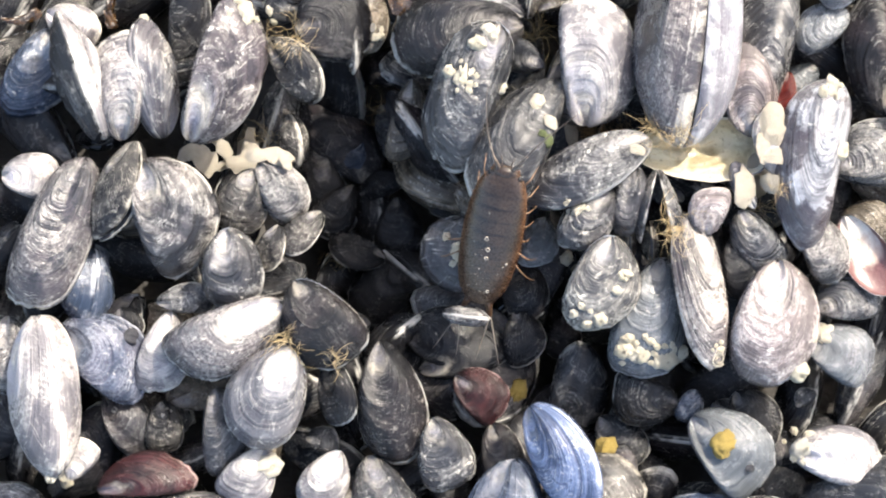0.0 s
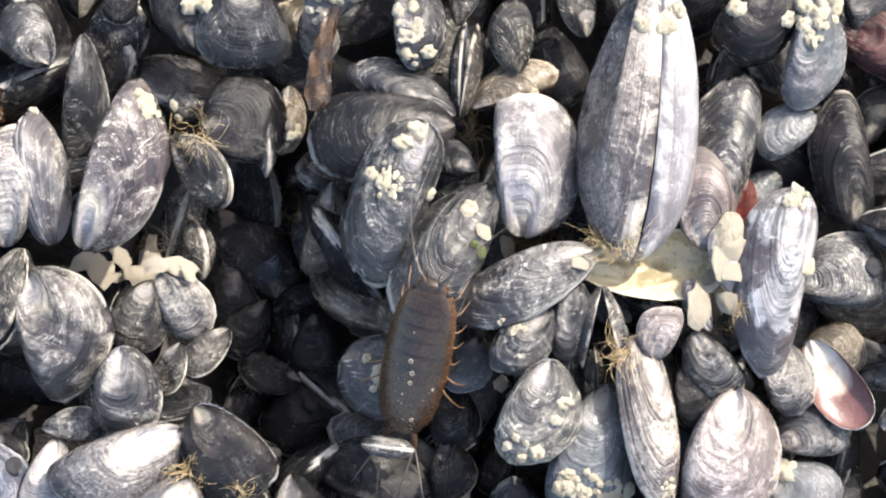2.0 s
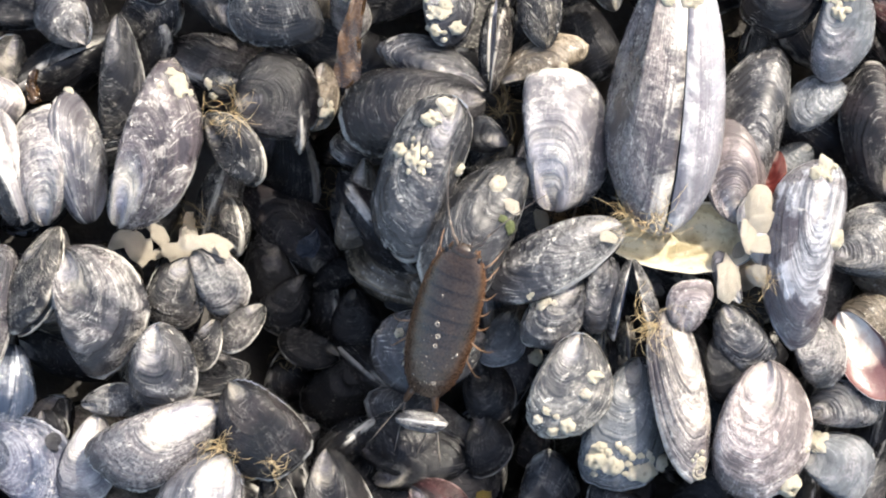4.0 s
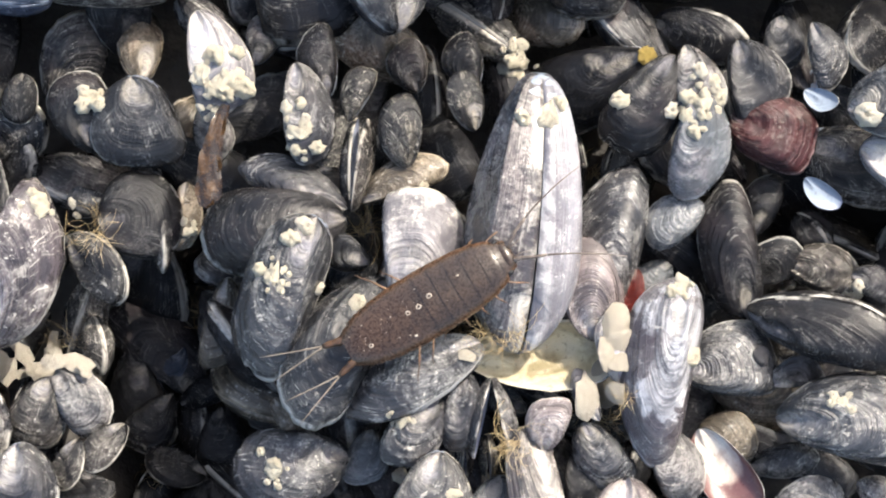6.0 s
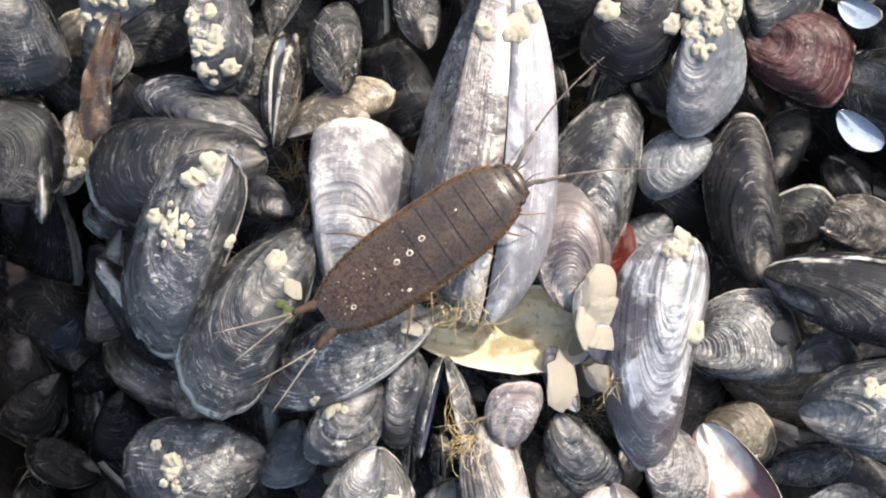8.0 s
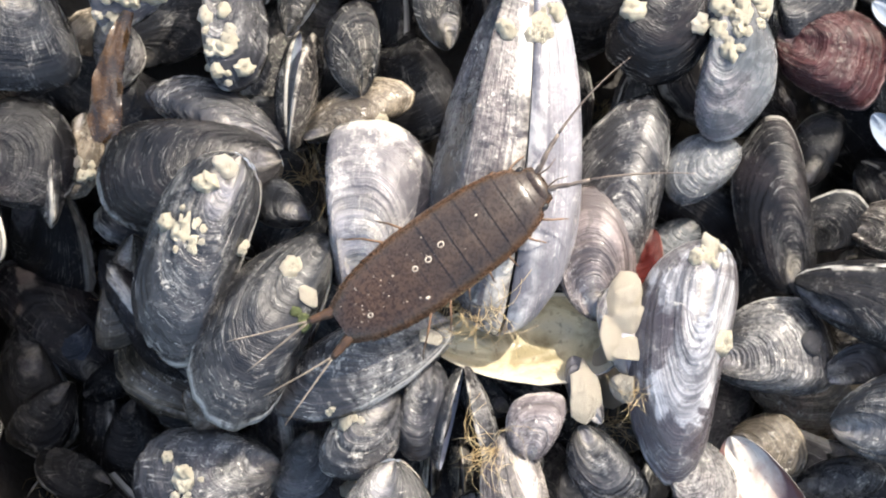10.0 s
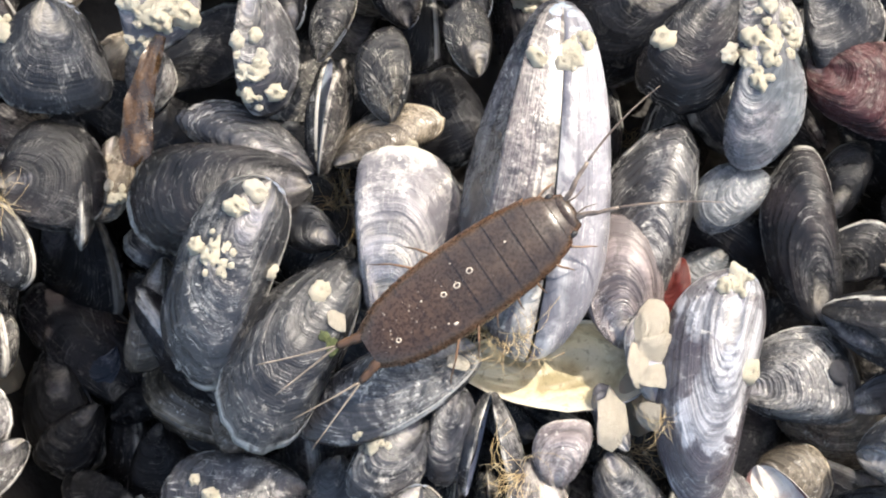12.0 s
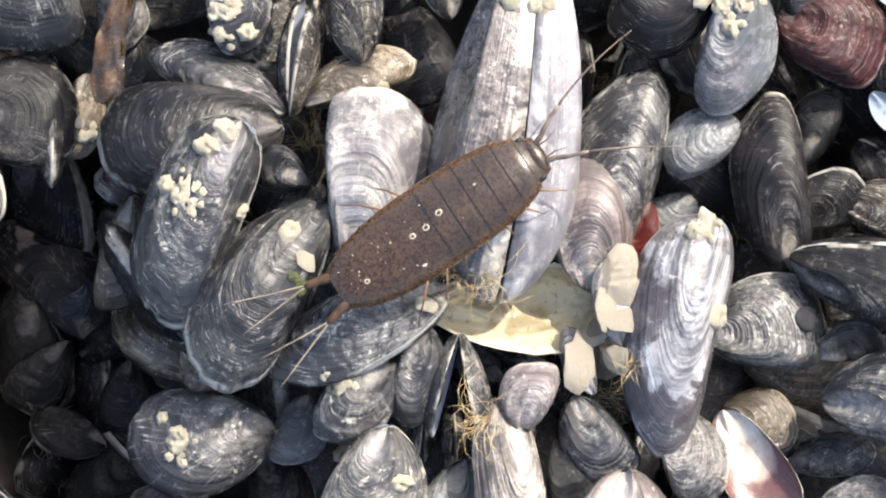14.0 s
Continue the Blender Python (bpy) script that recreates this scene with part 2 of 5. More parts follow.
def barnacle_material():
    m = Nodes("barnacle_lime")
    place = m.tree.nodes.new("ShaderNodeTexCoord").outputs["Object"]
    chance = m.tree.nodes.new("ShaderNodeObjectInfo").outputs["Random"]
    place = m.shifted(place, chance)
    a, b = m.noise(place, 700.0, 5.0, 0.65), m.noise(place, 2600.0, 3.0, 0.7)
    colour = m.mix(m.ramp(a, 0.35, 0.65), (0.46, 0.40, 0.29), (0.70, 0.65, 0.52))
    colour = m.mix(m.math("MULTIPLY", m.ramp(b, 0.60, 0.72), 0.5), colour, (0.26, 0.21, 0.15))
    colour = m.mix(m.ramp(chance, 0.5, 1.0, 0.0, 0.45), colour, (0.58, 0.55, 0.49))
    return m.finish(colour, 0.85, m.bump(m.math("ADD", a, m.math("MULTIPLY", b, 0.5)), 0.0006, 0.9), 0.25)


def plain_material(name, a, b, scale, rough, bump=0.0003, specular=0.3):
    m = Nodes(name)
    place = m.tree.nodes.new("ShaderNodeTexCoord").outputs["Object"]
    place = m.shifted(place, m.tree.nodes.new("ShaderNodeObjectInfo").outputs["Random"])
    n, f = m.noise(place, scale, 5.0, 0.65), m.noise(place, scale * 5.0, 3.0, 0.7)
    return m.finish(m.mix(m.ramp(n, 0.35, 0.66), a, b), m.ramp(f, 0.2, 0.8, rough - 0.12, rough + 0.12),
                    m.bump(m.math("ADD", n, m.math("MULTIPLY", f, 0.4)), bump, 0.8), specular)


BARNACLE = barnacle_material()
BARNACLE_LID = plain_material("barnacle_lid", (0.30, 0.26, 0.20), (0.52, 0.47, 0.37), 1500.0, 0.7)
MAT = plain_material("byssus_mat", (0.055, 0.030, 0.012), (0.21, 0.130, 0.060), 900.0, 0.7)
THREAD = plain_material("byssus_fibre", (0.24, 0.16, 0.07), (0.50, 0.40, 0.24), 900.0, 0.55)
WEED = plain_material("seaweed_blade", (0.013, 0.007, 0.003), (0.050, 0.025, 0.008), 330.0, 0.24, 0.0002, 0.5)
ALGA = plain_material("green_alga", (0.045, 0.058, 0.022), (0.11, 0.125, 0.050), 500.0, 0.6)
STAIN = plain_material("yellow_alga", (0.13, 0.09, 0.02), (0.30, 0.22, 0.06), 600.0, 0.7)
CRUMB = plain_material("shell_crumb", (0.30, 0.25, 0.18), (0.62, 0.57, 0.48), 330.0, 0.8, 0.0012)
ROCK = plain_material("wet_rock", (0.020, 0.018, 0.017), (0.050, 0.045, 0.040), 45.0, 0.75, 0.003)
SNAIL = plain_material("periwinkle_shell", (0.012, 0.012, 0.016), (0.040, 0.038, 0.040), 400.0, 0.22, 0.0002, 0.6)


def hide_material(name, a, b, spots=True, gloss=0.36, rim=False):
    m = Nodes(name)
    place = m.tree.nodes.new("ShaderNodeTexCoord").outputs["Object"]
    n, f = m.noise(place, 380.0, 5.0, 0.6), m.noise(place, 2400.0, 3.0, 0.7)
    colour = m.mix(m.ramp(n, 0.34, 0.68), a, b)
    if rim:
        # the thin skirt of each plate is amber
        uv = m.tree.nodes.new("ShaderNodeUVMap").outputs[0]
        out = m.math("ADD", m.node("ShaderNodeSeparateXYZ", Vector=uv).outputs[0], m.math("MULTIPLY", m.math("SUBTRACT", n, 0.5), 0.35))
        colour = m.mix(m.ramp(out, 0.50, 0.98), colour, m.mix(m.ramp(f, 0.35, 0.65), (0.040, 0.019, 0.0095), (0.085, 0.039, 0.017)))
    if spots:
        # the hind part is more rusty and granular than the dark fore part
        along = m.node("ShaderNodeSeparateXYZ", Vector=place).outputs[0]
        rust = m.ramp(m.math("ADD", along, m.math("MULTIPLY", m.math("SUBTRACT", n, 0.5), 0.012)), 0.010, 0.024, 0.0, 0.55)
        colour = m.mix(rust, colour, m.mix(m.ramp(f, 0.4, 0.62), (0.026, 0.013, 0.008), (0.058, 0.029, 0.015)))
    colour = m.mix(m.ramp(f, 0.50, 0.72, 0.0, 0.30), colour, (0.075, 0.046, 0.030))
    if spots:
        cells = m.node("ShaderNodeTexVoronoi", Vector=place, Scale=1150.0)
        grain = m.math("MULTIPLY", m.ramp(cells.outputs["Distance"], 0.10, 0.24, 1.0, 0.0), m.ramp(m.noise(place, 230.0, 2.0), 0.50, 0.60))
        colour = m.mix(m.math("MULTIPLY", m.math("MULTIPLY", grain, rust), 0.9, clamp=True), colour, (0.20, 0.13, 0.09))
    return m.finish(colour, m.ramp(f, 0.25, 0.75, gloss - 0.08, gloss + 0.18), m.bump(m.math("ADD", m.math("MULTIPLY", n, 1.5), m.math("MULTIPLY", f, 0.35)), 0.00007, 0.8), 0.38)


HIDE = hide_material("slater_hide", (0.016, 0.0105, 0.0078), (0.030, 0.0195, 0.0135), True, 0.25, True)
SKIRT = hide_material("slater_edge", (0.040, 0.021, 0.011), (0.095, 0.046, 0.020), True, 0.40)
LIMB = hide_material("slater_limb", (0.060, 0.032, 0.016), (0.140, 0.076, 0.040), False, 0.42)
FEELER = hide_material("slater_feeler", (0.060, 0.045, 0.038), (0.150, 0.120, 0.095), False, 0.42)
FORK = hide_material("slater_fork", (0.085, 0.068, 0.052), (0.17, 0.14, 0.11), False, 0.42)
EYE_BLACK = plain_material("slater_eye_black", (0.008, 0.008, 0.009), (0.02, 0.02, 0.02), 900.0, 0.45, 0.0001, 0.25)
SPOT = plain_material("pale_spot", (0.24, 0.20, 0.16), (0.38, 0.33, 0.27), 2000.0, 0.6, 0.0001)


# ---- mesh helpers ----
def mesh_of(name, verts, faces, materials, uvs=None, slots=None, smooth=True):
    me = bpy.data.meshes.new(name)
    me.from_pydata([tuple(v) for v in verts], [], faces)
    for mat in materials:
        me.materials.append(mat)
    if smooth:
        me.polygons.foreach_set("use_smooth", [True] * len(me.polygons))
    if slots is not None:
        me.polygons.foreach_set("material_index", slots)
    if uvs is not None:
        layer = me.uv_layers.new(name="UVMap")
        index = np.empty(len(me.loops), dtype=np.int32)
        me.loops.foreach_get("vertex_index", index)
        layer.data.foreach_set("uv", np.asarray(uvs, dtype=np.float32)[index].ravel())
    me.update()
    return me


def part(name, mesh, parent, label=""):
    ob = new(name, mesh)
    ob.parent = parent
    return tagged(ob, label) if label else ob


def tube(points, radii, sides=5):
    """Vertices and faces of a tapered tube along points."""
    verts, faces = [], []
    count = len(points)
    for i, p in enumerate(points):
        a, b = Vector(points[max(0, i - 1)]), Vector(points[min(count - 1, i + 1)])
        d = (b - a).normalized()
        side = d.cross(Vector((0.31, 0.2, 0.93))).normalized()
        up = side.cross(d)
        for k in range(sides):
            t = 2 * math.pi * k / sides
            verts.append(Vector(p) + (side * math.cos(t) + up * math.sin(t)) * radii[i])
    for i in range(count - 1):
        for k in range(sides):
            j = (k + 1) % sides
            faces.append((i * sides + k, i * sides + j, (i + 1) * sides + j, (i + 1) * sides + k))
    faces.append(tuple(range(sides))[::-1])
    faces.append(tuple((count - 1) * sides + k for k in range(sides)))
    return verts, faces


# ---- mussels ----
OUTLINE = np.array([(0.0, 0.0), (0.012, 0.07), (0.085, 0.155), (0.24, 0.232), (0.45, 0.272), (0.68, 0.272), (0.85, 0.215), (0.955, 0.115),
                    (1.0, -0.01), (0.97, -0.125), (0.87, -0.20), (0.70, -0.235), (0.45, -0.228), (0.21, -0.178), (0.06, -0.095)])


def smooth_outline(count):
    """The closed outline of a mussel, beak at the origin, rim at x = 1, as a periodic spline."""
    n = len(OUTLINE)
    out = np.empty((count, 2))
    for i in range(count):
        s = i / count * n
        k, f = int(s), s - int(s)
        p = [OUTLINE[(k + j) % n] for j in (-1, 0, 1, 2)]
        out[i] = 0.5 * (2 * p[1] + (p[2] - p[0]) * f + (2 * p[0] - 5 * p[1] + 4 * p[2] - p[3]) * f * f + (3 * p[1] - p[0] - 3 * p[2] + p[3]) * f ** 3)
    return out


RINGS = np.concatenate([[0.05, 0.11, 0.17, 0.23], np.linspace(0.28, 0.94, 21), [0.965, 0.985, 1.0]])
COARSE = np.array([0.10, 0.30, 0.52, 0.72, 0.88, 0.97, 1.0])


def valve_mesh(length, height, bulge, bend, side, outside, inside, rng, coarse=False, wall=0.05, ridge=0.010, raw=False, keep=None, keel=1.0, blunt=0.0, taper=0.0):
    """One valve in metres: an outer and an inner skin that meet at the rim. side: +1 or -1."""
    rings, count = (COARSE, 18) if coarse else (RINGS, 40)
    line = smooth_outline(count)
    line[:, 1] *= height / 0.5
    line[:, 1] += bend * (line[:, 0] * (1 - line[:, 0]) * 4 - line[:, 0] * 0.4)
    keel *= rng.uniform(0.7, 1.35)
    wobble = 1 + 0.026 * np.sin(np.arange(count) * 2 * np.pi / count * 3 + rng.uniform(0, 6)) + rng.normal(0, 0.006, count)
    line *= wobble[:, None]
    line[:, 1] *= 1 + (blunt - rng.uniform(0.0, 0.36)) * np.clip(1 - line[:, 0] * 1.6, 0, 1) ** 1.5
    reach = np.hypot(line[:, 0], line[:, 1])
    full = np.clip(reach / reach.max(), 0, 1)
    sharp = rng.uniform(0.62, 0.78)
    verts, uvs = [], []
    step = rng.normal(0, ridge * (0.5 if not coarse else 1.0), len(rings))
    # rest lines in the growth: each year's shell stands a little over the older one
    rests = np.sort(rng.uniform(0.3, 0.97, rng.integers(2, 5)))
    terrace = np.array([sum(0.05 * math.exp(-max(0.0, r - g) / 0.05) for r in rests if g <= r) for g in rings])
    angle = np.arange(count) * 2 * np.pi / count
    lump = [(rng.uniform(0.02, 0.06), rng.integers(1, 4), rng.uniform(0, 6.3), rng.uniform(2, 7)) for _ in range(3)]
    for skin in (0, 1):
        for j, g in enumerate(rings):
            lift = (2.6 + 1.4 * taper) * bulge * g ** (0.75 + taper) * max(0.0, 1 - g) ** sharp * full ** 0.45 * (1 + step[j] * 3 + terrace[j])
            lift = lift * (1 + sum(a * np.sin(k * angle + p + q * g) for a, k, p, q in lump))
            shift = -0.46 * keel * np.abs(line[:, 1]) * g * (1 - g)
            if skin:
                lift = max(0.0, 1 - wall * 1.6 / bulge * 0.5) * lift - wall * 0.25 * (1 - g)
            for i in range(count):
                x, y = line[i] * g
                lf = lift[i]
                verts.append((x * length, (y + shift[i]) * length, side * lf * length))
                uvs.append((i / count * 2 if i < count / 2 else 2 - i / count * 2, g))
    faces, slots = [], []
    rows = len(rings)
    for skin in (0, 1):
        base = skin * rows * count
        flip = (side > 0) != (skin == 0)
        for j in range(rows - 1):
            for i in range(count):
                k = (i + 1) % count
                q = (base + j * count + i, base + j * count + k, base + (j + 1) * count + k, base + (j + 1) * count + i)
                faces.append(q[::-1] if flip else q)
                slots.append(skin)
        cap = tuple(base + i for i in range(count))
        faces.append(cap if flip else cap[::-1])
        slots.append(skin)
    # the rim between the two skins
    for i in range(count):
        k = (i + 1) % count
        a, b = (rows - 1) * count + i, (rows - 1) * count + k
        q = (a, b, b + rows * count, a + rows * count)
        faces.append(q if side > 0 else q[::-1])
        slots.append(0)
    v = np.array(verts)
    # a thin lip: the inner rim lies a little inside the outer one
    v[rows * count + (rows - 1) * count:, :2] *= 0.985
    if raw:
        return v, faces, uvs, slots
    if keep is not None:
        faces = [f for f, s in zip(faces, slots) if s == keep]
        return mesh_of("valve", v, faces, [inside if keep else outside], uvs)
    return mesh_of("valve", v, faces, [outside, inside], uvs, slots)


COAT_WORDS = {
    "dark": "dull blue-black mussel with pale scratches among other mussels", "black": "glossy black mussel with fine growth lines in the bed",
    "grey": "dusty grey mussel with dried salt film", "worn": "worn grey mussel with whitish scratched patches",
    "pale": "whitish sun-bleached mussel, chalky and rough", "sun": "pale bleached mussel lying in full sunlight",
    "twin": "large slate-grey mussel on edge with a dark seam", "stripe": "black mussel with pale streaked growth lines",
    "blue": "smooth blue-grey mussel wedged between others", "brown": "brownish mussel with flaking outer skin",
    "rib": "grey mussel with strong growth ridges", "red": "small reddish-brown mussel among black ones",
    "redblack": "maroon and black mussel with dusty patches", "smooth": "smooth slate-grey mussel with a thin pale rim", "rosy": "rosy grey mussel with white chalky patch", "azure": "mussel with a bright blue streaked face", "frost": "bluish white worn mussel with dark patches and painted sheen", "mauve": "dark purplish mussel with whitish scratches and worn beak", "streaky": "pinkish white mussel with black streaks", "ivory": "smooth bluish white worn mussel", "half": "black mussel with a bare white upper half", "barn": "mussel crusted with lime and barnacles",
}
BED = "mussels of the bed"


def mussel(x, y, z, length, heading, height=0.5, roll=0.0, tilt=0.0, coat="dark", gape=0.0, bulge=0.2, seed=0, coarse=False, other="", blunt=0.0, taper=0.0):
    """A mussel of two valves. x, y, z: its middle in millimetres; heading: from beak to rim, in degrees; tilt: rim up."""
    rng = np.random.default_rng(seed)
    thing = new("mussel")
    tagged(thing, COAT_WORDS[coat], "mussel", BED)
    bend = rng.uniform(-0.015, 0.075)
    size = length * MM
    m = pose(x * MM, y * MM, z * MM, 0, 0, heading) @ pose(0, 0, 0, 0, -tilt, 0) @ pose(0, 0, 0, roll, 0, 0)
    thing.matrix_world = m @ Matrix.Translation((-0.5 * size, 0, 0))
    for side in (1, -1):
        me = valve_mesh(size, height, bulge, bend, side, COATS[other if other and side > 0 else coat], INSIDES["blue"], np.random.default_rng(seed), coarse, blunt=blunt, taper=taper)
        v = part("valve", me, thing)
        # a gaping mussel opens about its beak
        v.matrix_basis = pose(0, 0, 0, 0, -side * gape, 0)
    return thing


def loose_valve(x, y, z, length, heading, height=0.5, roll=180.0, tilt=0.0, inside="cream", coat="worn", bulge=0.2, seed=0, words=""):
    """An empty single valve; roll 180 lays it with the hollow side up."""
    rng = np.random.default_rng(seed)
    thing = new("empty_shell")
    tagged(thing, words or "empty mussel valve lying hollow side up", "shell", "empty valves")
    size = length * MM
    thing.matrix_world = pose(x * MM, y * MM, z * MM, 0, 0, heading) @ pose(0, 0, 0, 0, -tilt, 0) @ pose(0, 0, 0, roll, 0, 0) @ Matrix.Translation((-0.5 * size, 0, 0))
    part("shell_wall", valve_mesh(size, height, bulge, 0.03, 1, COATS[coat], INSIDES[inside], np.random.default_rng(seed), wall=0.06, keep=0), thing)
    part("nacre_lining", valve_mesh(size, height, bulge, 0.03, 1, COATS[coat], INSIDES[inside], np.random.default_rng(seed), wall=0.06, keep=1), thing, words)
    return thing


from mathutils.bvhtree import BVHTree


def bed_of_many(name, places, words):
    """Many small mussels that nobody could count, in one mesh: (x, y, z, length, heading, height, roll, tilt, coat, seed) each."""
    names = list(COATS)
    verts, faces, uvs, slots = [], [], [], []
    count = 0
    for x, y, z, length, heading, height, roll, tilt, coat, seed in places:
        size = length * MM
        m = pose(x * MM, y * MM, z * MM, 0, 0, heading) @ pose(0, 0, 0, 0, -tilt, 0) @ pose(0, 0, 0, roll, 0, 0) @ Matrix.Translation((-0.5 * size, 0, 0))
        m = np.array(m)
        for side in (1, -1):
            v, f, uv, _ = valve_mesh(size, height, 0.2, 0.03, side, None, None, np.random.default_rng(seed), True, raw=True)
            verts.append(v @ m[:3, :3].T + m[:3, 3])
            faces += [tuple(i + count for i in q) for q in f]
            slots += [names.index(coat)] * len(f)
            uvs += uv
            count += len(v)
    ob = new(name, mesh_of(name, np.concatenate(verts), faces, list(COATS.values()), uvs, slots))
    tagged(ob, words, "mussel bed", kind="stuff")


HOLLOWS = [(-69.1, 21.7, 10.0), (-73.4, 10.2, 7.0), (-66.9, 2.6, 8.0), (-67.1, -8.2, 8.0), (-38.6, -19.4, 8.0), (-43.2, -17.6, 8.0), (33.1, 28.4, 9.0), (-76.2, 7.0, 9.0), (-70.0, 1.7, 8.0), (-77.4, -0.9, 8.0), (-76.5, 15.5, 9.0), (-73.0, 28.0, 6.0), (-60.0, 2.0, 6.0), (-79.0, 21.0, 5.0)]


def filler_bed():
    """The lower layer of the bed: smaller dark mussels packed on the rock; single things where the view passes over them."""
    rng = np.random.default_rng(7)
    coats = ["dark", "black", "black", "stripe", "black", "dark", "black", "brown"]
    places, row, y = [], 0, -92.0
    while y < 112.0:
        x = -182.0 + (row % 2) * 5.5
        while x < 98.0:
            p = (x + rng.uniform(-3, 3), y + rng.uniform(-3, 3), -20.5 + rng.uniform(-4.0, 2.5), rng.uniform(15, 24), rng.uniform(0, 360), rng.uniform(0.45, 0.56),
                 rng.choice([0, 180, 60, 90, 30, -40]), rng.uniform(-35, 50), coats[rng.integers(len(coats))], int(rng.integers(1e6)))
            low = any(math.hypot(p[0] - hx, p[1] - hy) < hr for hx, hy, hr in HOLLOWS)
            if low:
                # sunk, and all black: the hollow's shade is put into their colour
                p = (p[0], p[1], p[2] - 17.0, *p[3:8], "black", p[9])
            if -134 < x < 48 and -48 < y < 66:
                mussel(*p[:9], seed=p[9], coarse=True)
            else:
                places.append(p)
            x += 12.0
        y += 11.0
        row += 1
    bed_of_many("small_mussels", places, "dense lower layer of small dark mussels on the rock")


def rim_bed():
    """Larger mussels of the bed round about, so that it goes on past the view."""
    rng = np.random.default_rng(11)
    coats = ["dark", "grey", "black", "worn", "stripe", "blue"]
    places, y = [], -92.0
    while y < 110.0:
        x = -180.0
        while x < 96.0:
            if not (-133 < x < 48 and -50 < y < 66 and not (x > 28 and y < -22)):
                places.append((x + rng.uniform(-4, 4), y + rng.uniform(-4, 4), -10.0 + rng.uniform(-4, 3), rng.uniform(22, 34), rng.uniform(0, 360), rng.uniform(0.45, 0.55),
                               rng.choice([0, 180, 40]), rng.uniform(-20, 20), coats[rng.integers(len(coats))], int(rng.integers(1e6))))
            x += 16.0
        y += 14.0
    bed_of_many("outer_mussels", places, "dense mussel bed that goes on all around")


def ground_sheet():
    """One sheet of dark rock: fine and lumpy under the bed, flat towards the horizon."""
    def axis(count, near, far):
        a = np.linspace(-1, 1, count)
        return np.sign(a) * (near * np.abs(a) + (far - near) * np.abs(a) ** 14)
    xs, ys = axis(97, 0.28, 40.0) - 0.04, axis(97, 0.25, 40.0)
    verts = []
    for yy in ys:
        for xx in xs:
            d = math.hypot(xx, yy)
            p = Vector((xx, yy, 0))
            z = -0.034 + 0.005 * noise.noise(p * 45) + 0.002 * noise.noise(p * 160)
            z -= 0.018 * max([0.0] + [min(1.0, 1.6 - 1000 * math.hypot(xx - hx * MM, yy - hy * MM) / hr) for hx, hy, hr in HOLLOWS])
            if d > 0.3:
                z += 0.05 * min(1.0, d - 0.3) * noise.noise(p * 2.5)
            verts.append((xx, yy, z))
    n = len(xs)
    faces = [(j * n + i, j * n + i + 1, (j + 1) * n + i + 1, (j + 1) * n + i) for j in range(n - 1) for i in range(n - 1)]
    ground = new("ground", mesh_of("ground", verts, faces, [ROCK]))
    tagged(ground, "dark rough shore rock under the mussel bed", "ground", kind="structure")


# ---- small things that sit on the shells ----
def shell_tree():
    """All shells laid so far, as one tree for rays from above."""
    verts, faces, count = [], [], 0
    bpy.context.view_layer.update()
    for ob in scene.objects:
        if ob.type == "MESH" and ob.name.split(".")[0] in ("valve", "shell_wall", "small_mussels", "outer_mussels", "ground"):
            me, m = ob.data, np.array(ob.matrix_world)
            co = np.empty(len(me.vertices) * 3)
            me.vertices.foreach_get("co", co)
            verts.append(co.reshape(-1, 3) @ m[:3, :3].T + m[:3, 3])
            faces += [tuple(v + count for v in p.vertices) for p in me.polygons]
            count += len(me.vertices)
    return BVHTree.FromPolygons(np.concatenate(verts).tolist(), faces)


def top_at(x, y):
    """The uppermost surface at x, y (millimetres): its place and normal."""
    place, normal, _, _ = SHELLS.ray_cast(Vector((x * MM, y * MM, 0.09)), Vector((0, 0, -1)))
    if place is None:
        return Vector((x * MM, y * MM, -0.02)), Vector((0, 0, 1))
    return place, (-normal if normal.z < 0 else normal)


def seat(x, y, turn=0.0, up=0.5, sink=0.0):
    """A pose on the surface at x, y that leans with the surface."""
    place, normal = top_at(x, y)
    n = (normal * up + Vector((0, 0, 1)) * (1 - up)).normalized()
    q = n.to_track_quat("Z", "Y").to_matrix().to_4x4()
    return Matrix.Translation(place - n * sink) @ q @ pose(0, 0, 0, 0, 0, turn)


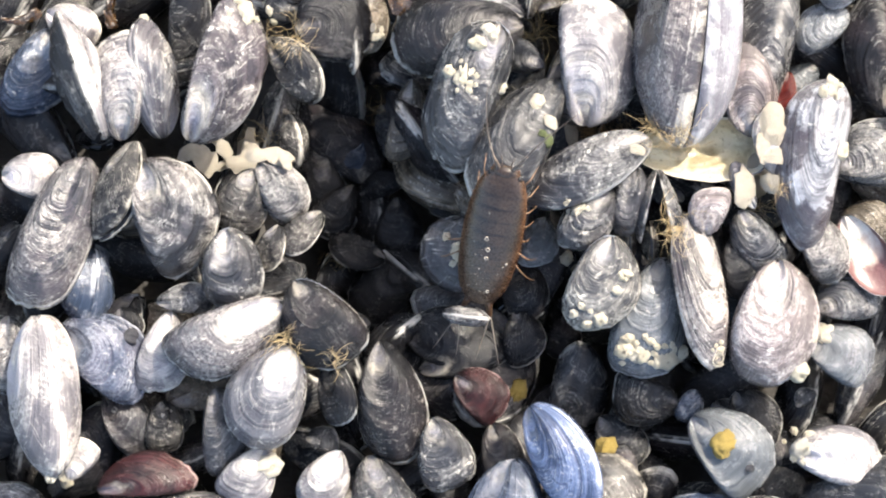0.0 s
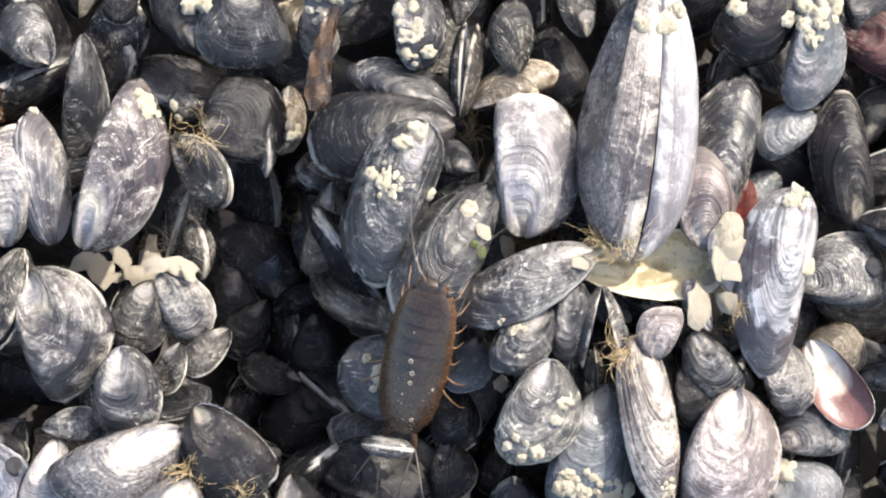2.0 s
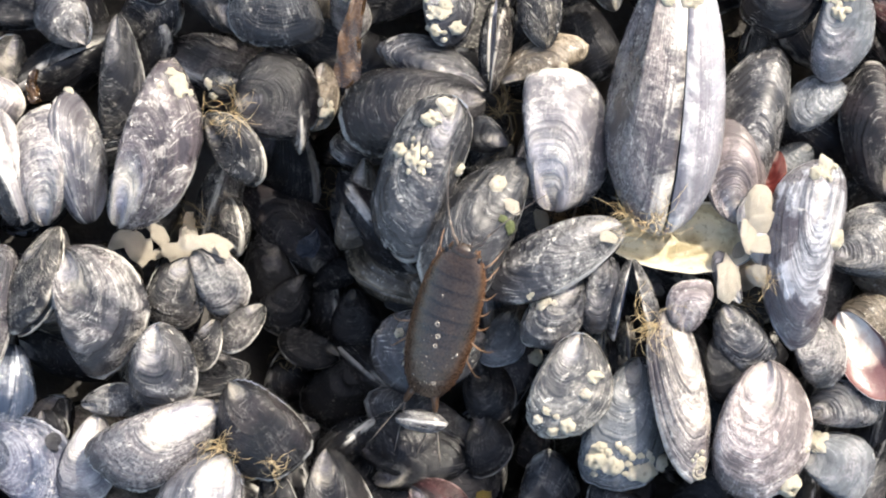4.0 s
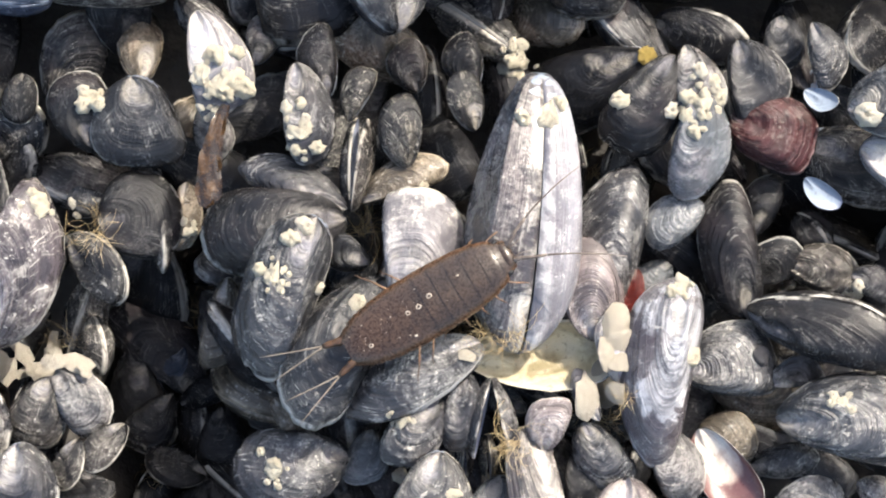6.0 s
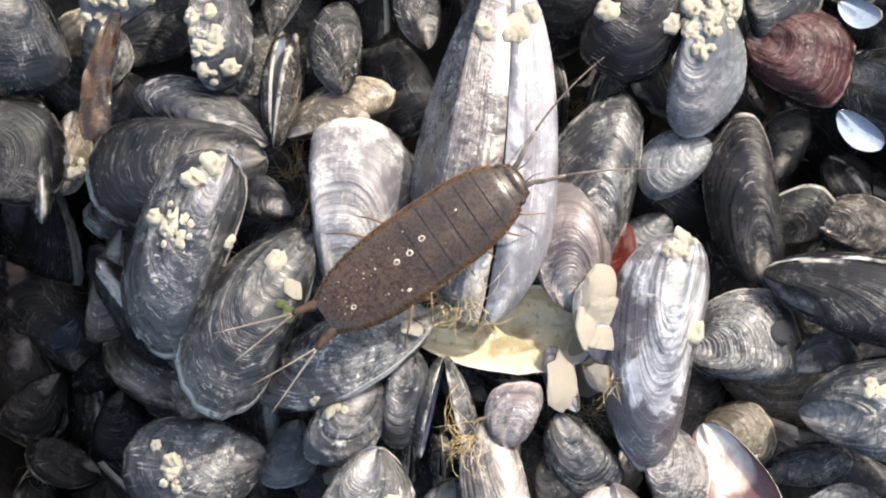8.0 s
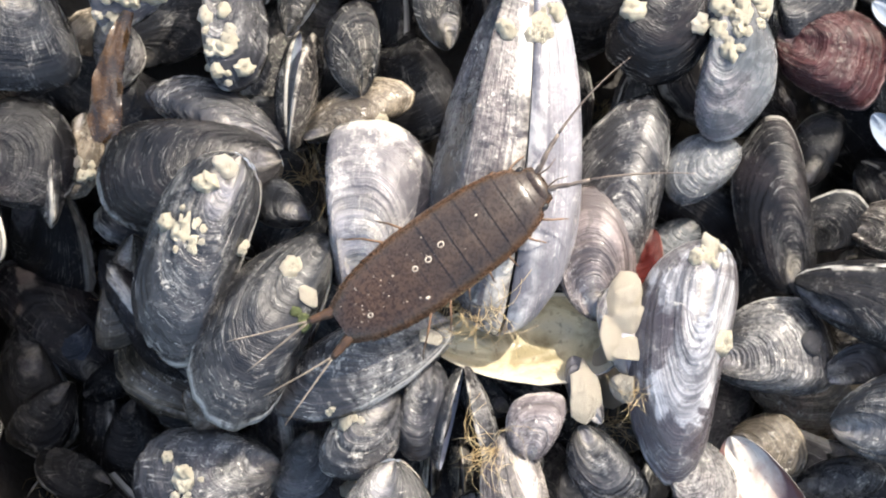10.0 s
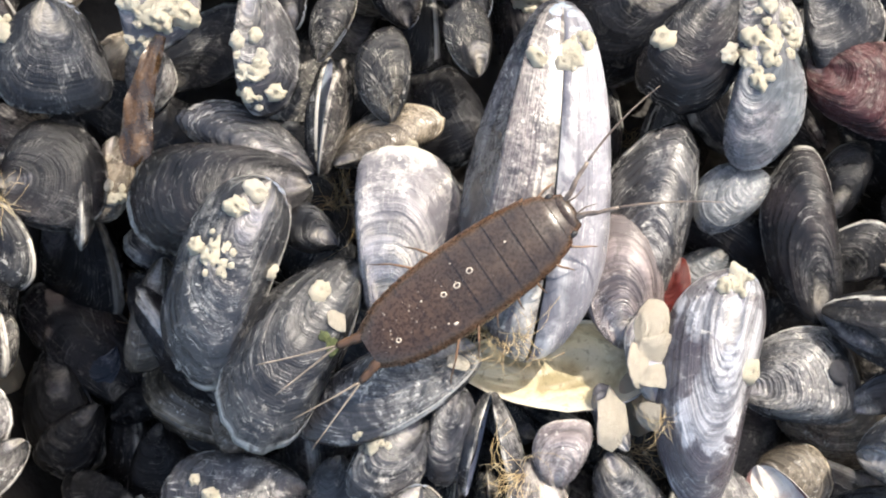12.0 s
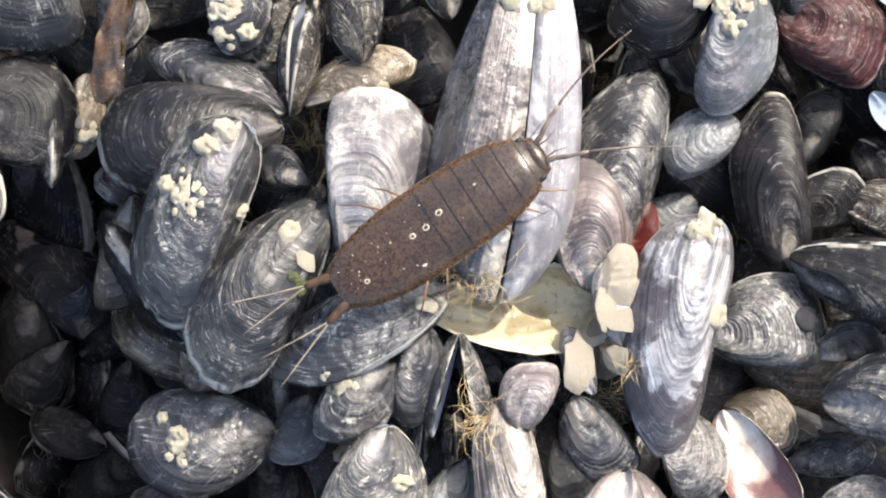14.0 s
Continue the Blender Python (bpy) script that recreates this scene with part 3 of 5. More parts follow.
def barnacle_meshes(seed):
    """A squat cone of six worn plates with a small sunk mouth, and the lid in it; one unit across the foot's radius."""
    rng = np.random.default_rng(seed)
    count = 22
    gap = rng.uniform(0.30, 0.62)
    profile = [(1.12, -0.45), (1.06, 0.0), (0.98, 0.24), (0.84, 0.50), (0.66, 0.72), (0.46, 0.84), (0.44 * gap, 0.86), (0.36 * gap, 0.66)]
    lobe = rng.normal(0, 0.12, 6)
    squash, verts = rng.uniform(0.75, 1.0), []
    for j, (r, z) in enumerate(profile):
        for i in range(count):
            t = 2 * math.pi * i / count
            k = int(t / (2 * math.pi) * 6) % 6
            size = 1 + lobe[k] + 0.06 * math.cos(6 * t) + 0.05 * math.cos(11 * t + k) + rng.normal(0, 0.05)
            verts.append((r * size * math.cos(t), r * size * math.sin(t) * squash, z * (1 + lobe[k]) + rng.normal(0, 0.06)))
    faces = []
    for j in range(len(profile) - 1):
        for i in range(count):
            k = (i + 1) % count
            faces.append((j * count + i, j * count + k, (j + 1) * count + k, (j + 1) * count + i))
    wall = mesh_of("wall", verts, faces, [BARNACLE], smooth=seed % 2 == 0)
    lid_v = [(0.32 * math.cos(2 * math.pi * i / 10), 0.28 * math.sin(2 * math.pi * i / 10) * squash, 0.62) for i in range(10)] + [(-0.14, 0, 0.68), (0.14, 0, 0.68)]
    lid_f = [(i, (i + 1) % 10, 11 if i in (7, 8, 9, 0, 1, 2) else 10) for i in range(10)] + [(2, 3, 10, 11), (7, 8, 11, 10)]
    lid = mesh_of("lid", lid_v, lid_f, [BARNACLE_LID], smooth=False)
    return wall, lid


BARNACLES = [barnacle_meshes(s) for s in range(6)]
small = np.random.default_rng(5)


def barnacle(x, y, radius, lean=0.6):
    thing = new("barnacle")
    tagged(thing, "cream-white barnacle stuck on a mussel shell", "barnacle", "barnacles")
    wall, lid = BARNACLES[int(small.integers(6))]
    thing.matrix_world = seat(x, y, small.uniform(0, 360), lean) @ Matrix.Diagonal((radius * MM, radius * MM, radius * MM * small.uniform(0.55, 0.95), 1))
    part("wall", wall, thing)
    part("lid", lid, thing)


def barnacle_patch(x, y, spread, count, low=0.7, high=1.5, stretch=1.0, turn=0.0, crust=True):
    c, s = math.cos(radians(turn)), math.sin(radians(turn))
    spots = []
    for _ in range(count * 12):
        if len(spots) == count:
            break
        a, d = small.uniform(0, 2 * math.pi), spread * math.sqrt(small.uniform(0, 1))
        u, v = d * math.cos(a) * stretch, d * math.sin(a)
        r = low * 0.7 + (high - low * 0.7) * small.uniform(0, 1) ** 1.8
        p = (x + c * u - s * v, y + s * u + c * v, r)
        if all(math.hypot(p[0] - q[0], p[1] - q[1]) > 0.55 * (r + q[2]) for q in spots):
            spots.append(p)
    for p in spots:
        barnacle(*p)
    if crust and spread >= 1.4:
        crumb(x, y, spread * 0.62, 0.16, BARNACLE, "barnacle_crust", "rough cream lime crust of old barnacles", "barnacle")


def crumb(x, y, size, flat=0.5, material=None, name="shell_fragment", words="broken whitish shell fragment lying on the mussels", category="shell"):
    """An angular broken piece."""
    bm = bmesh.new()
    bmesh.ops.create_icosphere(bm, subdivisions=4, radius=1.0)
    for v in bm.verts:
        d = v.co.normalized()
        p = d + Vector((x, y, size))
        v.co = d * (0.85 + 0.30 * noise.noise(p * 1.6) + 0.20 * noise.noise(p * 4.0) + 0.14 * noise.noise(p * 9.0) + 0.08 * noise.noise(p * 21.0))
        v.co.z *= flat
        v.co.x *= 1.3
    me = bpy.data.meshes.new("fragment")
    bm.to_mesh(me)
    bm.free()
    me.materials.append(material or CRUMB)
    me.polygons.foreach_set("use_smooth", [True] * len(me.polygons))
    ob = new(name, me)
    ob.matrix_world = seat(x, y, small.uniform(0, 360), 0.7) @ Matrix.Diagonal((size * MM, size * MM, size * MM, 1))
    tagged(ob, words, category, name + "s")


def flake(x, y, size, turn, lean=0.0, raised=0.0, material=None, words="jagged cream-white flake of broken shell"):
    """A broken piece of shell wall: a jagged, slightly curved plate with thickness."""
    rng = np.random.default_rng(int(abs(x * 131 + y * 17 + size * 7)))
    count, rows, verts, faces = 13, 5, [], []
    reach = rng.uniform(0.74, 1.08, count)
    for skin in (0, 1):
        for j in range(rows):
            g = (j + 0.15) / (rows - 0.85)
            for i in range(count):
                t = 2 * math.pi * i / count
                px, py = g * reach[i] * math.cos(t) * 1.35, g * reach[i] * math.sin(t) * 0.8
                verts.append((px, py, 0.22 - 0.26 * px * px - 0.30 * py * py + 0.10 * noise.noise(Vector((px * 2, py * 2, x))) + 0.03 * noise.noise(Vector((px * 9, py * 9, y))) - skin * 0.11))
    for skin in (0, 1):
        base = skin * rows * count
        for j in range(rows - 1):
            for i in range(count):
                k = (i + 1) % count
                q = (base + j * count + i, base + j * count + k, base + (j + 1) * count + k, base + (j + 1) * count + i)
                faces.append(q if skin else q[::-1])
        cap = tuple(base + i for i in range(count))
        faces.append(cap[::-1] if skin else cap)
    for i in range(count):
        k = (i + 1) % count
        a, b = (rows - 1) * count + i, (rows - 1) * count + k
        faces.append((a, b, b + rows * count, a + rows * count))
    ob = new("shell_fragment", mesh_of("shell_fragment", verts, faces, [material or CRUMB], smooth=False))
    ob.matrix_world = seat(x, y, turn, 0.4) @ pose(0, 0, (0.15 * size + raised) * MM, lean, 0, 0) @ Matrix.Diagonal((size * MM, size * MM, size * MM, 1))
    tagged(ob, words, "shell", "shell_fragments")


def byssus(x, y, length, heading, count=14, fan=50.0, lift=2.0, material=None, words="tuft of golden-brown byssus threads between mussels", thick=0.034):
    """A tuft of fine threads from one root."""
    root, _ = top_at(x, y)
    verts, faces = [], []
    for _ in range(int(count * 1.5)):
        a = radians(heading + small.normal(0, fan))
        l = length * small.uniform(0.35, 0.85) * MM
        bend = small.normal(0, 1.3)
        pts = []
        off = Vector((small.normal(0, 0.6), small.normal(0, 0.6), 0)) * MM
        for k in range(6):
            t = k / 5
            b = a + bend * t
            pts.append(root + off + Vector((math.cos(b) * l * t, math.sin(b) * l * t, (lift * math.sin(t * 2.6) * small.uniform(0.6, 1.2) + 0.1) * MM)))
        v, f = tube(pts, [thick * MM * (1 - 0.5 * k / 5) for k in range(6)], 4)
        faces += [tuple(i + len(verts) for i in q) for q in f]
        verts += v
    ob = new("byssus_tuft", mesh_of("byssus_tuft", verts, faces, [material or THREAD]))
    tagged(ob, words, "byssus", "byssus tufts", "stuff")


def snail(x, y, size):
    """A small round periwinkle: a coiled tube that widens."""
    verts, pts, radii = [], [], []
    for k in range(40):
        t = k / 39
        a = t * 2 * math.pi * 2.4
        r = 0.62 * t ** 1.2
        pts.append((r * math.cos(a), r * math.sin(a), 0.75 * (1 - t) + 0.25))
        radii.append(0.06 + 0.46 * t ** 1.3)
    verts, faces = tube(pts, radii, 12)
    ob = new("periwinkle", mesh_of("periwinkle", verts, faces, [SNAIL]))
    ob.matrix_world = seat(x, y, 40, 0.5) @ Matrix.Diagonal((size * MM, size * MM, size * MM, 1))
    tagged(ob, "small shiny black periwinkle snail on a shell", "snail", "periwinkles")


def worm_tube(x, y, size):
    """A white lime tube coiled on a shell."""
    pts = [(math.cos(k * 0.55) * (0.35 + 0.05 * k), math.sin(k * 0.55) * (0.35 + 0.05 * k), 0.14) for k in range(20)]
    verts, faces = tube(pts, [0.10 + 0.006 * k for k in range(20)], 7)
    ob = new("worm_tube", mesh_of("worm_tube", verts, faces, [CRUMB]))
    ob.matrix_world = seat(x, y, 30, 0.9) @ Matrix.Diagonal((size * MM, size * MM, size * MM, 1))
    tagged(ob, "small coiled white worm tube on a mussel", "worm tube")


def seaweed(x, y, x2, y2, z, width, words):
    """A twisted, folded brown blade with thickness between two places."""
    verts, count, cols = [], 30, 9
    a, b = Vector((x, y, z)) * MM, Vector((x2, y2, z - 1)) * MM
    along = (b - a).normalized()
    side = along.cross(Vector((0, 0, 1))).normalized()
    for skin in (0, 1):
        for k in range(count):
            t = k / (count - 1)
            w = width * MM * (0.28 + 0.72 * t ** 0.8) * (1.0 if t < 0.84 else 1.0 - 4.5 * (t - 0.84))
            tw = 0.3 * math.sin(t * 4.0) + 0.15
            d = side * math.cos(tw) + Vector((0, 0, 1)) * math.sin(tw)
            for c in range(cols):
                u = c / (cols - 1) - 0.5
                ruffle = 0.3 * MM * math.sin(t * 17 + u * 9) * abs(u) * 2 + 0.14 * MM * math.sin(u * 19) + 0.5 * MM * math.cos(u * 3)
                verts.append(a + (b - a) * t + d * (u * w * (1 + 0.05 * math.sin(t * 11 + 2 * math.copysign(1, u)) + 0.03 * math.sin(t * 37 + u)) + 0.5 * MM * math.sin(t * 5)) + Vector((0, 0, ruffle - skin * 0.35 * MM)))
    faces = []
    for skin in (0, 1):
        base = skin * count * cols
        for k in range(count - 1):
            for c in range(cols - 1):
                q = (base + k * cols + c, base + k * cols + c + 1, base + (k + 1) * cols + c + 1, base + (k + 1) * cols + c)
                faces.append(q if skin else q[::-1])
    ob = new("seaweed_frond", mesh_of("seaweed_frond", verts, faces, [WEED]))
    tagged(ob, words, "seaweed", "seaweed fronds")


# ---- the sea slater ----
SLATER = 27.0  # body length in millimetres, from brow to tail


def half_width(s):
    """Half the body's width at the share s of its length."""
    keys = [(0.0, 0.078), (0.05, 0.104), (0.09, 0.132), (0.16, 0.156), (0.28, 0.174), (0.45, 0.183), (0.62, 0.182), (0.76, 0.168), (0.87, 0.144), (0.95, 0.112), (1.0, 0.082)]
    for (a, va), (b, vb) in zip(keys, keys[1:]):
        if s <= b:
            return 0.94 * (va + (vb - va) * max(0.0, s - a) / (b - a))
    return 0.94 * keys[-1][1]


def plate(s0, s1, flare, tall=0.52, cols=22, rows=7, overhang=0.006, lap=0.0050):
    """One arched back plate from s0 to s1 along the body (x runs back from the brow); its thin rear edge lies over the next plate."""
    verts, faces, uvs = [], [], []
    for skin in (0, 1):
        for j in range(rows):
            t = j / (rows - 1)
            s = s0 + (s1 + overhang - s0) * t
            w = 1.05 * half_width(min(1.0, s)) * (1 + flare * t * t)
            h = w * tall + 0.012 + lap * (t ** 0.6 - 0.5)
            for i in range(cols):
                u = -1 + 2 * i / (cols - 1)
                a = u * 1.50
                yy = w * math.sin(a) / math.sin(1.50)
                zz = h * max(0.0, math.cos(a)) ** 0.85
                # the rim of each plate is drawn out backwards into a blunt corner
                back = 0.020 * abs(u) ** 4 * (0.3 + t)
                drop = 0.0035 if skin else 0.0
                uvs.append((abs(u), s))
                verts.append(((s + back) * SLATER * MM, yy * (0.985 if skin else 1) * SLATER * MM, (zz - drop) * SLATER * MM))
    for skin in (0, 1):
        base = skin * rows * cols
        for j in range(rows - 1):
            for i in range(cols - 1):
                q = (base + j * cols + i, base + j * cols + i + 1, base + (j + 1) * cols + i + 1, base + (j + 1) * cols + i)
                faces.append(q[::-1] if skin else q)
    n = rows * cols
    edge = [i for i in range(cols)] + [j * cols + cols - 1 for j in range(1, rows)] + [(rows - 1) * cols + i for i in range(cols - 2, -1, -1)] + [j * cols for j in range(rows - 2, 0, -1)]
    count = len(verts)
    # the narrow edge has corners of its own, so that the back stays smooth up to it
    ring = {k: count + i for i, k in enumerate(edge)}
    verts += [verts[k] for k in edge] + [verts[k + n] for k in edge]
    uvs += [uvs[k] for k in edge] * 2
    under = {k: count + len(edge) + i for i, k in enumerate(edge)}
    for a, b in zip(edge, edge[1:] + edge[:1]):
        faces.append((ring[b], ring[a], under[a], under[b]))
    return mesh_of("back_plate", verts, faces, [HIDE], uvs)


def ring_spot(cx, cy, cz, r, name):
    """A small pale ring lying on the back."""
    pts = [(Vector((cx + r * 1.25 * math.cos(2 * math.pi * k / 12), cy + r * math.sin(2 * math.pi * k / 12), cz)) * SLATER * MM) for k in range(13)]
    v, f = tube(pts, [0.0034 * SLATER * MM] * 13, 5)
    return mesh_of(name, v, f, [SPOT])


def ellipsoid(cx, cy, cz, rx, ry, rz, material, name, seg=16):
    bm = bmesh.new()
    bmesh.ops.create_uvsphere(bm, u_segments=seg, v_segments=seg // 2 + 2, radius=1.0)
    for v in bm.verts:
        v.co = Vector((cx + v.co.x * rx, cy + v.co.y * ry, cz + v.co.z * rz)) * SLATER * MM
    me = bpy.data.meshes.new(name)
    bm.to_mesh(me)
    bm.free()
    me.materials.append(material)
    me.polygons.foreach_set("use_smooth", [True] * len(me.polygons))
    return me


def jointed(points, radii, material, name, sides=7):
    """A limb of tapering joints, slightly swollen at each knee."""
    pts, rad = [], []
    for k in range(len(points) - 1):
        a, b = Vector(points[k]), Vector(points[k + 1])
        for t in (0.04, 0.3, 0.7, 0.96):
            pts.append((a + (b - a) * t) * SLATER * MM)
            r = radii[k] + (radii[k + 1] - radii[k]) * t
            rad.append(r * (0.8 if t in (0.04,) else 1.05 if t == 0.7 else 1.0) * SLATER * MM)
    v, f = tube(pts, rad, sides)
    return mesh_of(name, v, f, [material])


def build_slater():
    slater = new("sea_slater")
    tagged(slater, "brown sea slater with segmented back and long feelers, crawling over mussels", "sea slater")
    limbs = []
    head = part("head", plate(0.0, 0.066, 0.0, rows=8, overhang=0.004), slater, "dark brown narrow head")
    part("brow", ellipsoid(0.030, 0, 0.026, 0.042, 0.078, 0.040, HIDE, "brow", 20), head)
    for side in (-1, 1):
        part("eye", ellipsoid(0.052, side * 0.088, 0.030, 0.020, 0.014, 0.016, EYE_BLACK, "eye", 12), head, "black compound eye")
    cuts = [0.066, 0.150, 0.235, 0.325, 0.415, 0.505, 0.590, 0.670]
    for a, b in zip(cuts, cuts[1:]):
        part("back_plate", plate(a, b, 0.006, lap=0.0080 if a < 0.45 else 0.0035), slater)
    tail = [0.670, 0.715, 0.762, 0.810, 0.857, 0.903]
    for a, b in zip(tail, tail[1:]):
        part("tail_plate", plate(a, b, 0.012, rows=5, overhang=0.004, lap=0.0012), slater)
    part("telson", plate(0.903, 0.990, -0.10, rows=6, overhang=0.004, lap=0.0), slater, "blunt tail shield")
    part("belly", ellipsoid(0.50, 0, 0.010, 0.46, 0.140, 0.030, SKIRT, "belly", 18), slater, "pale brown soft underside")

    def skin_height(sx, sy):
        w = 1.05 * half_width(sx)
        return (w * 0.52 + 0.012) * math.cos(math.asin(max(-0.98, min(0.98, sy / w)))) ** 0.85

    # pale ring marks and flecks on the back
    for sx, sy, r in ((0.47, -0.020, 0.010), (0.545, 0.0, 0.010), (0.61, 0.0, 0.009), (0.865, 0.045, 0.008)):
        part("pale_spot", ring_spot(sx, sy, skin_height(sx, sy) + 0.001, r, "pale_spot"), slater)
    rng = np.random.default_rng(41)
    flecks = [(0.635, 0.120, 0.013), (0.29, -0.035, 0.009), (0.66, 0.105, 0.006), (0.70, -0.03, 0.006), (0.52, -0.09, 0.005), (0.40, 0.05, 0.005)]
    flecks += [(rng.uniform(0.42, 0.95), rng.normal(0, 0.06), rng.uniform(0.002, 0.0045)) for _ in range(34)]
    for sx, sy, r in flecks:
        part("pale_fleck", ellipsoid(sx, sy, skin_height(sx, sy) + 0.0005, r, r * 0.7, 0.0028, SPOT, "pale_fleck", 6), slater)
    # seven pairs of legs, held close under the body; the last ones reach back
    for k in range(7):
        s = cuts[k] + 0.045
        w = half_width(s)
        lean = (-0.09, -0.05, 0.0, 0.02, 0.05, 0.09, 0.15)[k]
        for side in (-1, 1):
            reach = (0.070, 0.078, 0.082, 0.080, 0.080, 0.105, 0.120)[k] * (1.0 if k > 4 else 0.74 if side > 0 else 0.36)
            pts = [(0, 0, 0), (lean * 0.3, side * reach * 0.42, 0.022), (lean * 0.65, side * reach * 0.85, 0.008), (lean * 1.0, side * reach * 1.15, -0.035), (lean * 1.2, side * reach * 1.36, -0.085)]
            leg = part("leg", jointed(pts, [0.0065, 0.0054, 0.0044, 0.0032, 0.0016], LIMB, "leg"), slater, "thin orange-brown walking leg")
            base = Vector((s, side * (w * 0.80), 0.006)) * SLATER * MM
            leg.location = base
            limbs.append((leg, base, side, k))
    # two long feelers, each a jointed stalk and a whip
    for side in (-1, 1):
        pts = [(0.010, side * 0.040, 0.035), (-0.035, side * 0.052, 0.055), (-0.080, side * 0.078, 0.072), (-0.165, side * 0.112, 0.085)]
        stalk = part("feeler", jointed(pts, [0.0125, 0.0115, 0.0095, 0.0070], FEELER, "feeler"), slater, "grey-brown jointed feeler")
        p, whip, rad = Vector(pts[-1]), [], []
        d = Vector((-1, 0.50, 0.05)).normalized() if side > 0 else Vector((-1, -0.36, 0.05)).normalized()
        curl = -0.008 if side > 0 else -0.012
        for k in range(26):
            whip.append(p * SLATER * MM)
            rad.append((0.0056 - 0.0040 * k / 25) * SLATER * MM * (1.12 if k % 2 else 0.92))
            p = p + d * 0.0165
            d = (Matrix.Rotation(curl, 3, "Z") @ d - Vector((0, 0, 0.004))).normalized()
        v, f = tube(whip, rad, 6)
        part("whip", mesh_of("whip", v, f, [FEELER]), stalk)
        # the short inner bristle beside each feeler
        part("bristle", jointed([(0.004, side * 0.030, 0.035), (-0.05, side * 0.028, 0.045), (-0.10, side * 0.045, 0.040)], [0.005, 0.0035, 0.0015], FEELER, "bristle", 5), stalk)
    # forked tail limbs
    for side in (-1, 1):
        base = part("tail_limb", jointed([(0.955, side * 0.050, 0.02), (1.03, side * 0.072, 0.015), (1.10, side * 0.088, 0.008)], [0.020, 0.022, 0.013], SKIRT, "tail_limb"), slater, "forked orange-brown tail limb")
        for fork in (-1, 1):
            pts = [(1.09, side * 0.086, 0.008), (1.22, side * 0.105 + fork * 0.028, 0.020), (1.42, side * 0.135 + fork * 0.075, 0.060)]
            part("tail_fork", jointed(pts, [0.0058, 0.0042, 0.0020], FORK, "tail_fork", 5), base)
    return slater, limbs


# ---- the bed, from the rock up ----
ground_sheet()
filler_bed()
rim_bed()
mussel(-114.4, 27.0, -3.0, 22.0, 107, 0.46, 100, 12, "dark", bulge=0.20, other="pale", seed=1)
mussel(-107.3, 25.6, -4.0, 18.6, 84, 0.50, 0, 15, "sun", bulge=0.27, blunt=0.2, seed=2)
mussel(-103.2, 26.6, -4.5, 20.2, 98, 0.46, 75, 12, "pale", bulge=0.20, other="sun", seed=3)
mussel(-91.6, 27.6, -3.5, 25.8, 65, 0.40, 180, 10, "mauve", bulge=0.25, blunt=0.4, seed=4)
mussel(-79.9, 27.2, -7.8, 12.4, -54, 0.62, 30, -5, "stripe", seed=5)
mussel(-98.7, 38.5, -14.1, 20.0, -93, 0.34, 0, -10, "dark", seed=6)
mussel(-106.4, 48.5, -13.8, 11.0, 124, 0.75, 0, 0, "grey", bulge=0.29, seed=7)
mussel(-81.6, 50.6, -8.6, 13.1, 111, 0.72, 0, 0, "black", bulge=0.29, seed=8)
mussel(-72.4, 48.4, -6.0, 14.2, -80, 0.92, 180, -14, "dark", bulge=0.24, blunt=0.2, seed=9)
mussel(-61.4, 56.2, -3.4, 16.5, -77, 0.55, 0, -10, "pale", bulge=0.26, seed=10)
mussel(-63.4, 47.2, -13.4, 8.8, -75, 0.69, 0, 0, "grey", bulge=0.29, seed=11)
mussel(-92.6, 53.5, -13.3, 7.9, -101, 0.69, 0, 0, "black", bulge=0.29, seed=12)
mussel(-82.2, 37.8, -13.0, 6.4, 171, 0.72, 0, 0, "grey", bulge=0.29, seed=13)
mussel(-96.6, 46.5, -18.5, 7.3, -86, 0.52, 0, 0, "dark", bulge=0.25, seed=14)
mussel(-48.0, 48.5, -3.3, 15.1, -83, 0.50, 0, -5, "worn", bulge=0.28, seed=15)
mussel(-40.9, 41.3, -7.6, 13.9, 82, 0.50, 90, 0, "stripe", gape=3, bulge=0.15, seed=16)
mussel(-40.4, 51.8, -7.7, 8.8, 68, 0.51, 0, 0, "stripe", bulge=0.25, seed=17)
mussel(-33.7, 45.8, -6.5, 11.0, 93, 0.58, 20, 0, "stripe", bulge=0.32, seed=318)
mussel(-24.2, 50.1, -7.5, 9.1, 102, 0.61, 20, 0, "stripe", seed=19)
mussel(-33.2, 56.3, -13.3, 8.2, 106, 0.75, 0, 0, "black", bulge=0.29, seed=20)
mussel(-45.7, 56.9, -8.1, 10.9, 100, 0.55, 0, 0, "black", bulge=0.26, seed=21)
mussel(-54.9, 61.2, -13.3, 8.4, 66, 0.67, 0, 0, "dark", bulge=0.29, seed=22)
mussel(-24.8, 56.8, -13.3, 8.3, 109, 0.75, 0, 0, "black", bulge=0.29, seed=23)
mussel(-50.0, 38.4, -6.1, 17.0, 154, 0.36, 180, 5, "worn", seed=24)
mussel(-53.4, 32.3, -6.0, 21.8, -175, 0.58, 0, 5, "black", bulge=0.28, blunt=0.3, seed=25)
mussel(-50.9, 21.5, -0.5, 25.5, -114, 0.42, 180, -8, "grey", blunt=0.5, seed=26)
mussel(-62.7, 18.6, -13.7, 14.4, -102, 0.44, 0, -10, "brown", seed=27)
mussel(-42.9, 13.7, -1.5, 24.6, -121, 0.50, 180, 12, "dark", bulge=0.24, seed=28)
mussel(-32.7, 9.6, -0.6, 22.4, -156, 0.43, 25, -5, "worn", seed=29)
mussel(-42.4, 28.2, -5.5, 7.4, 149, 0.72, 0, 0, "dark", bulge=0.29, seed=30)
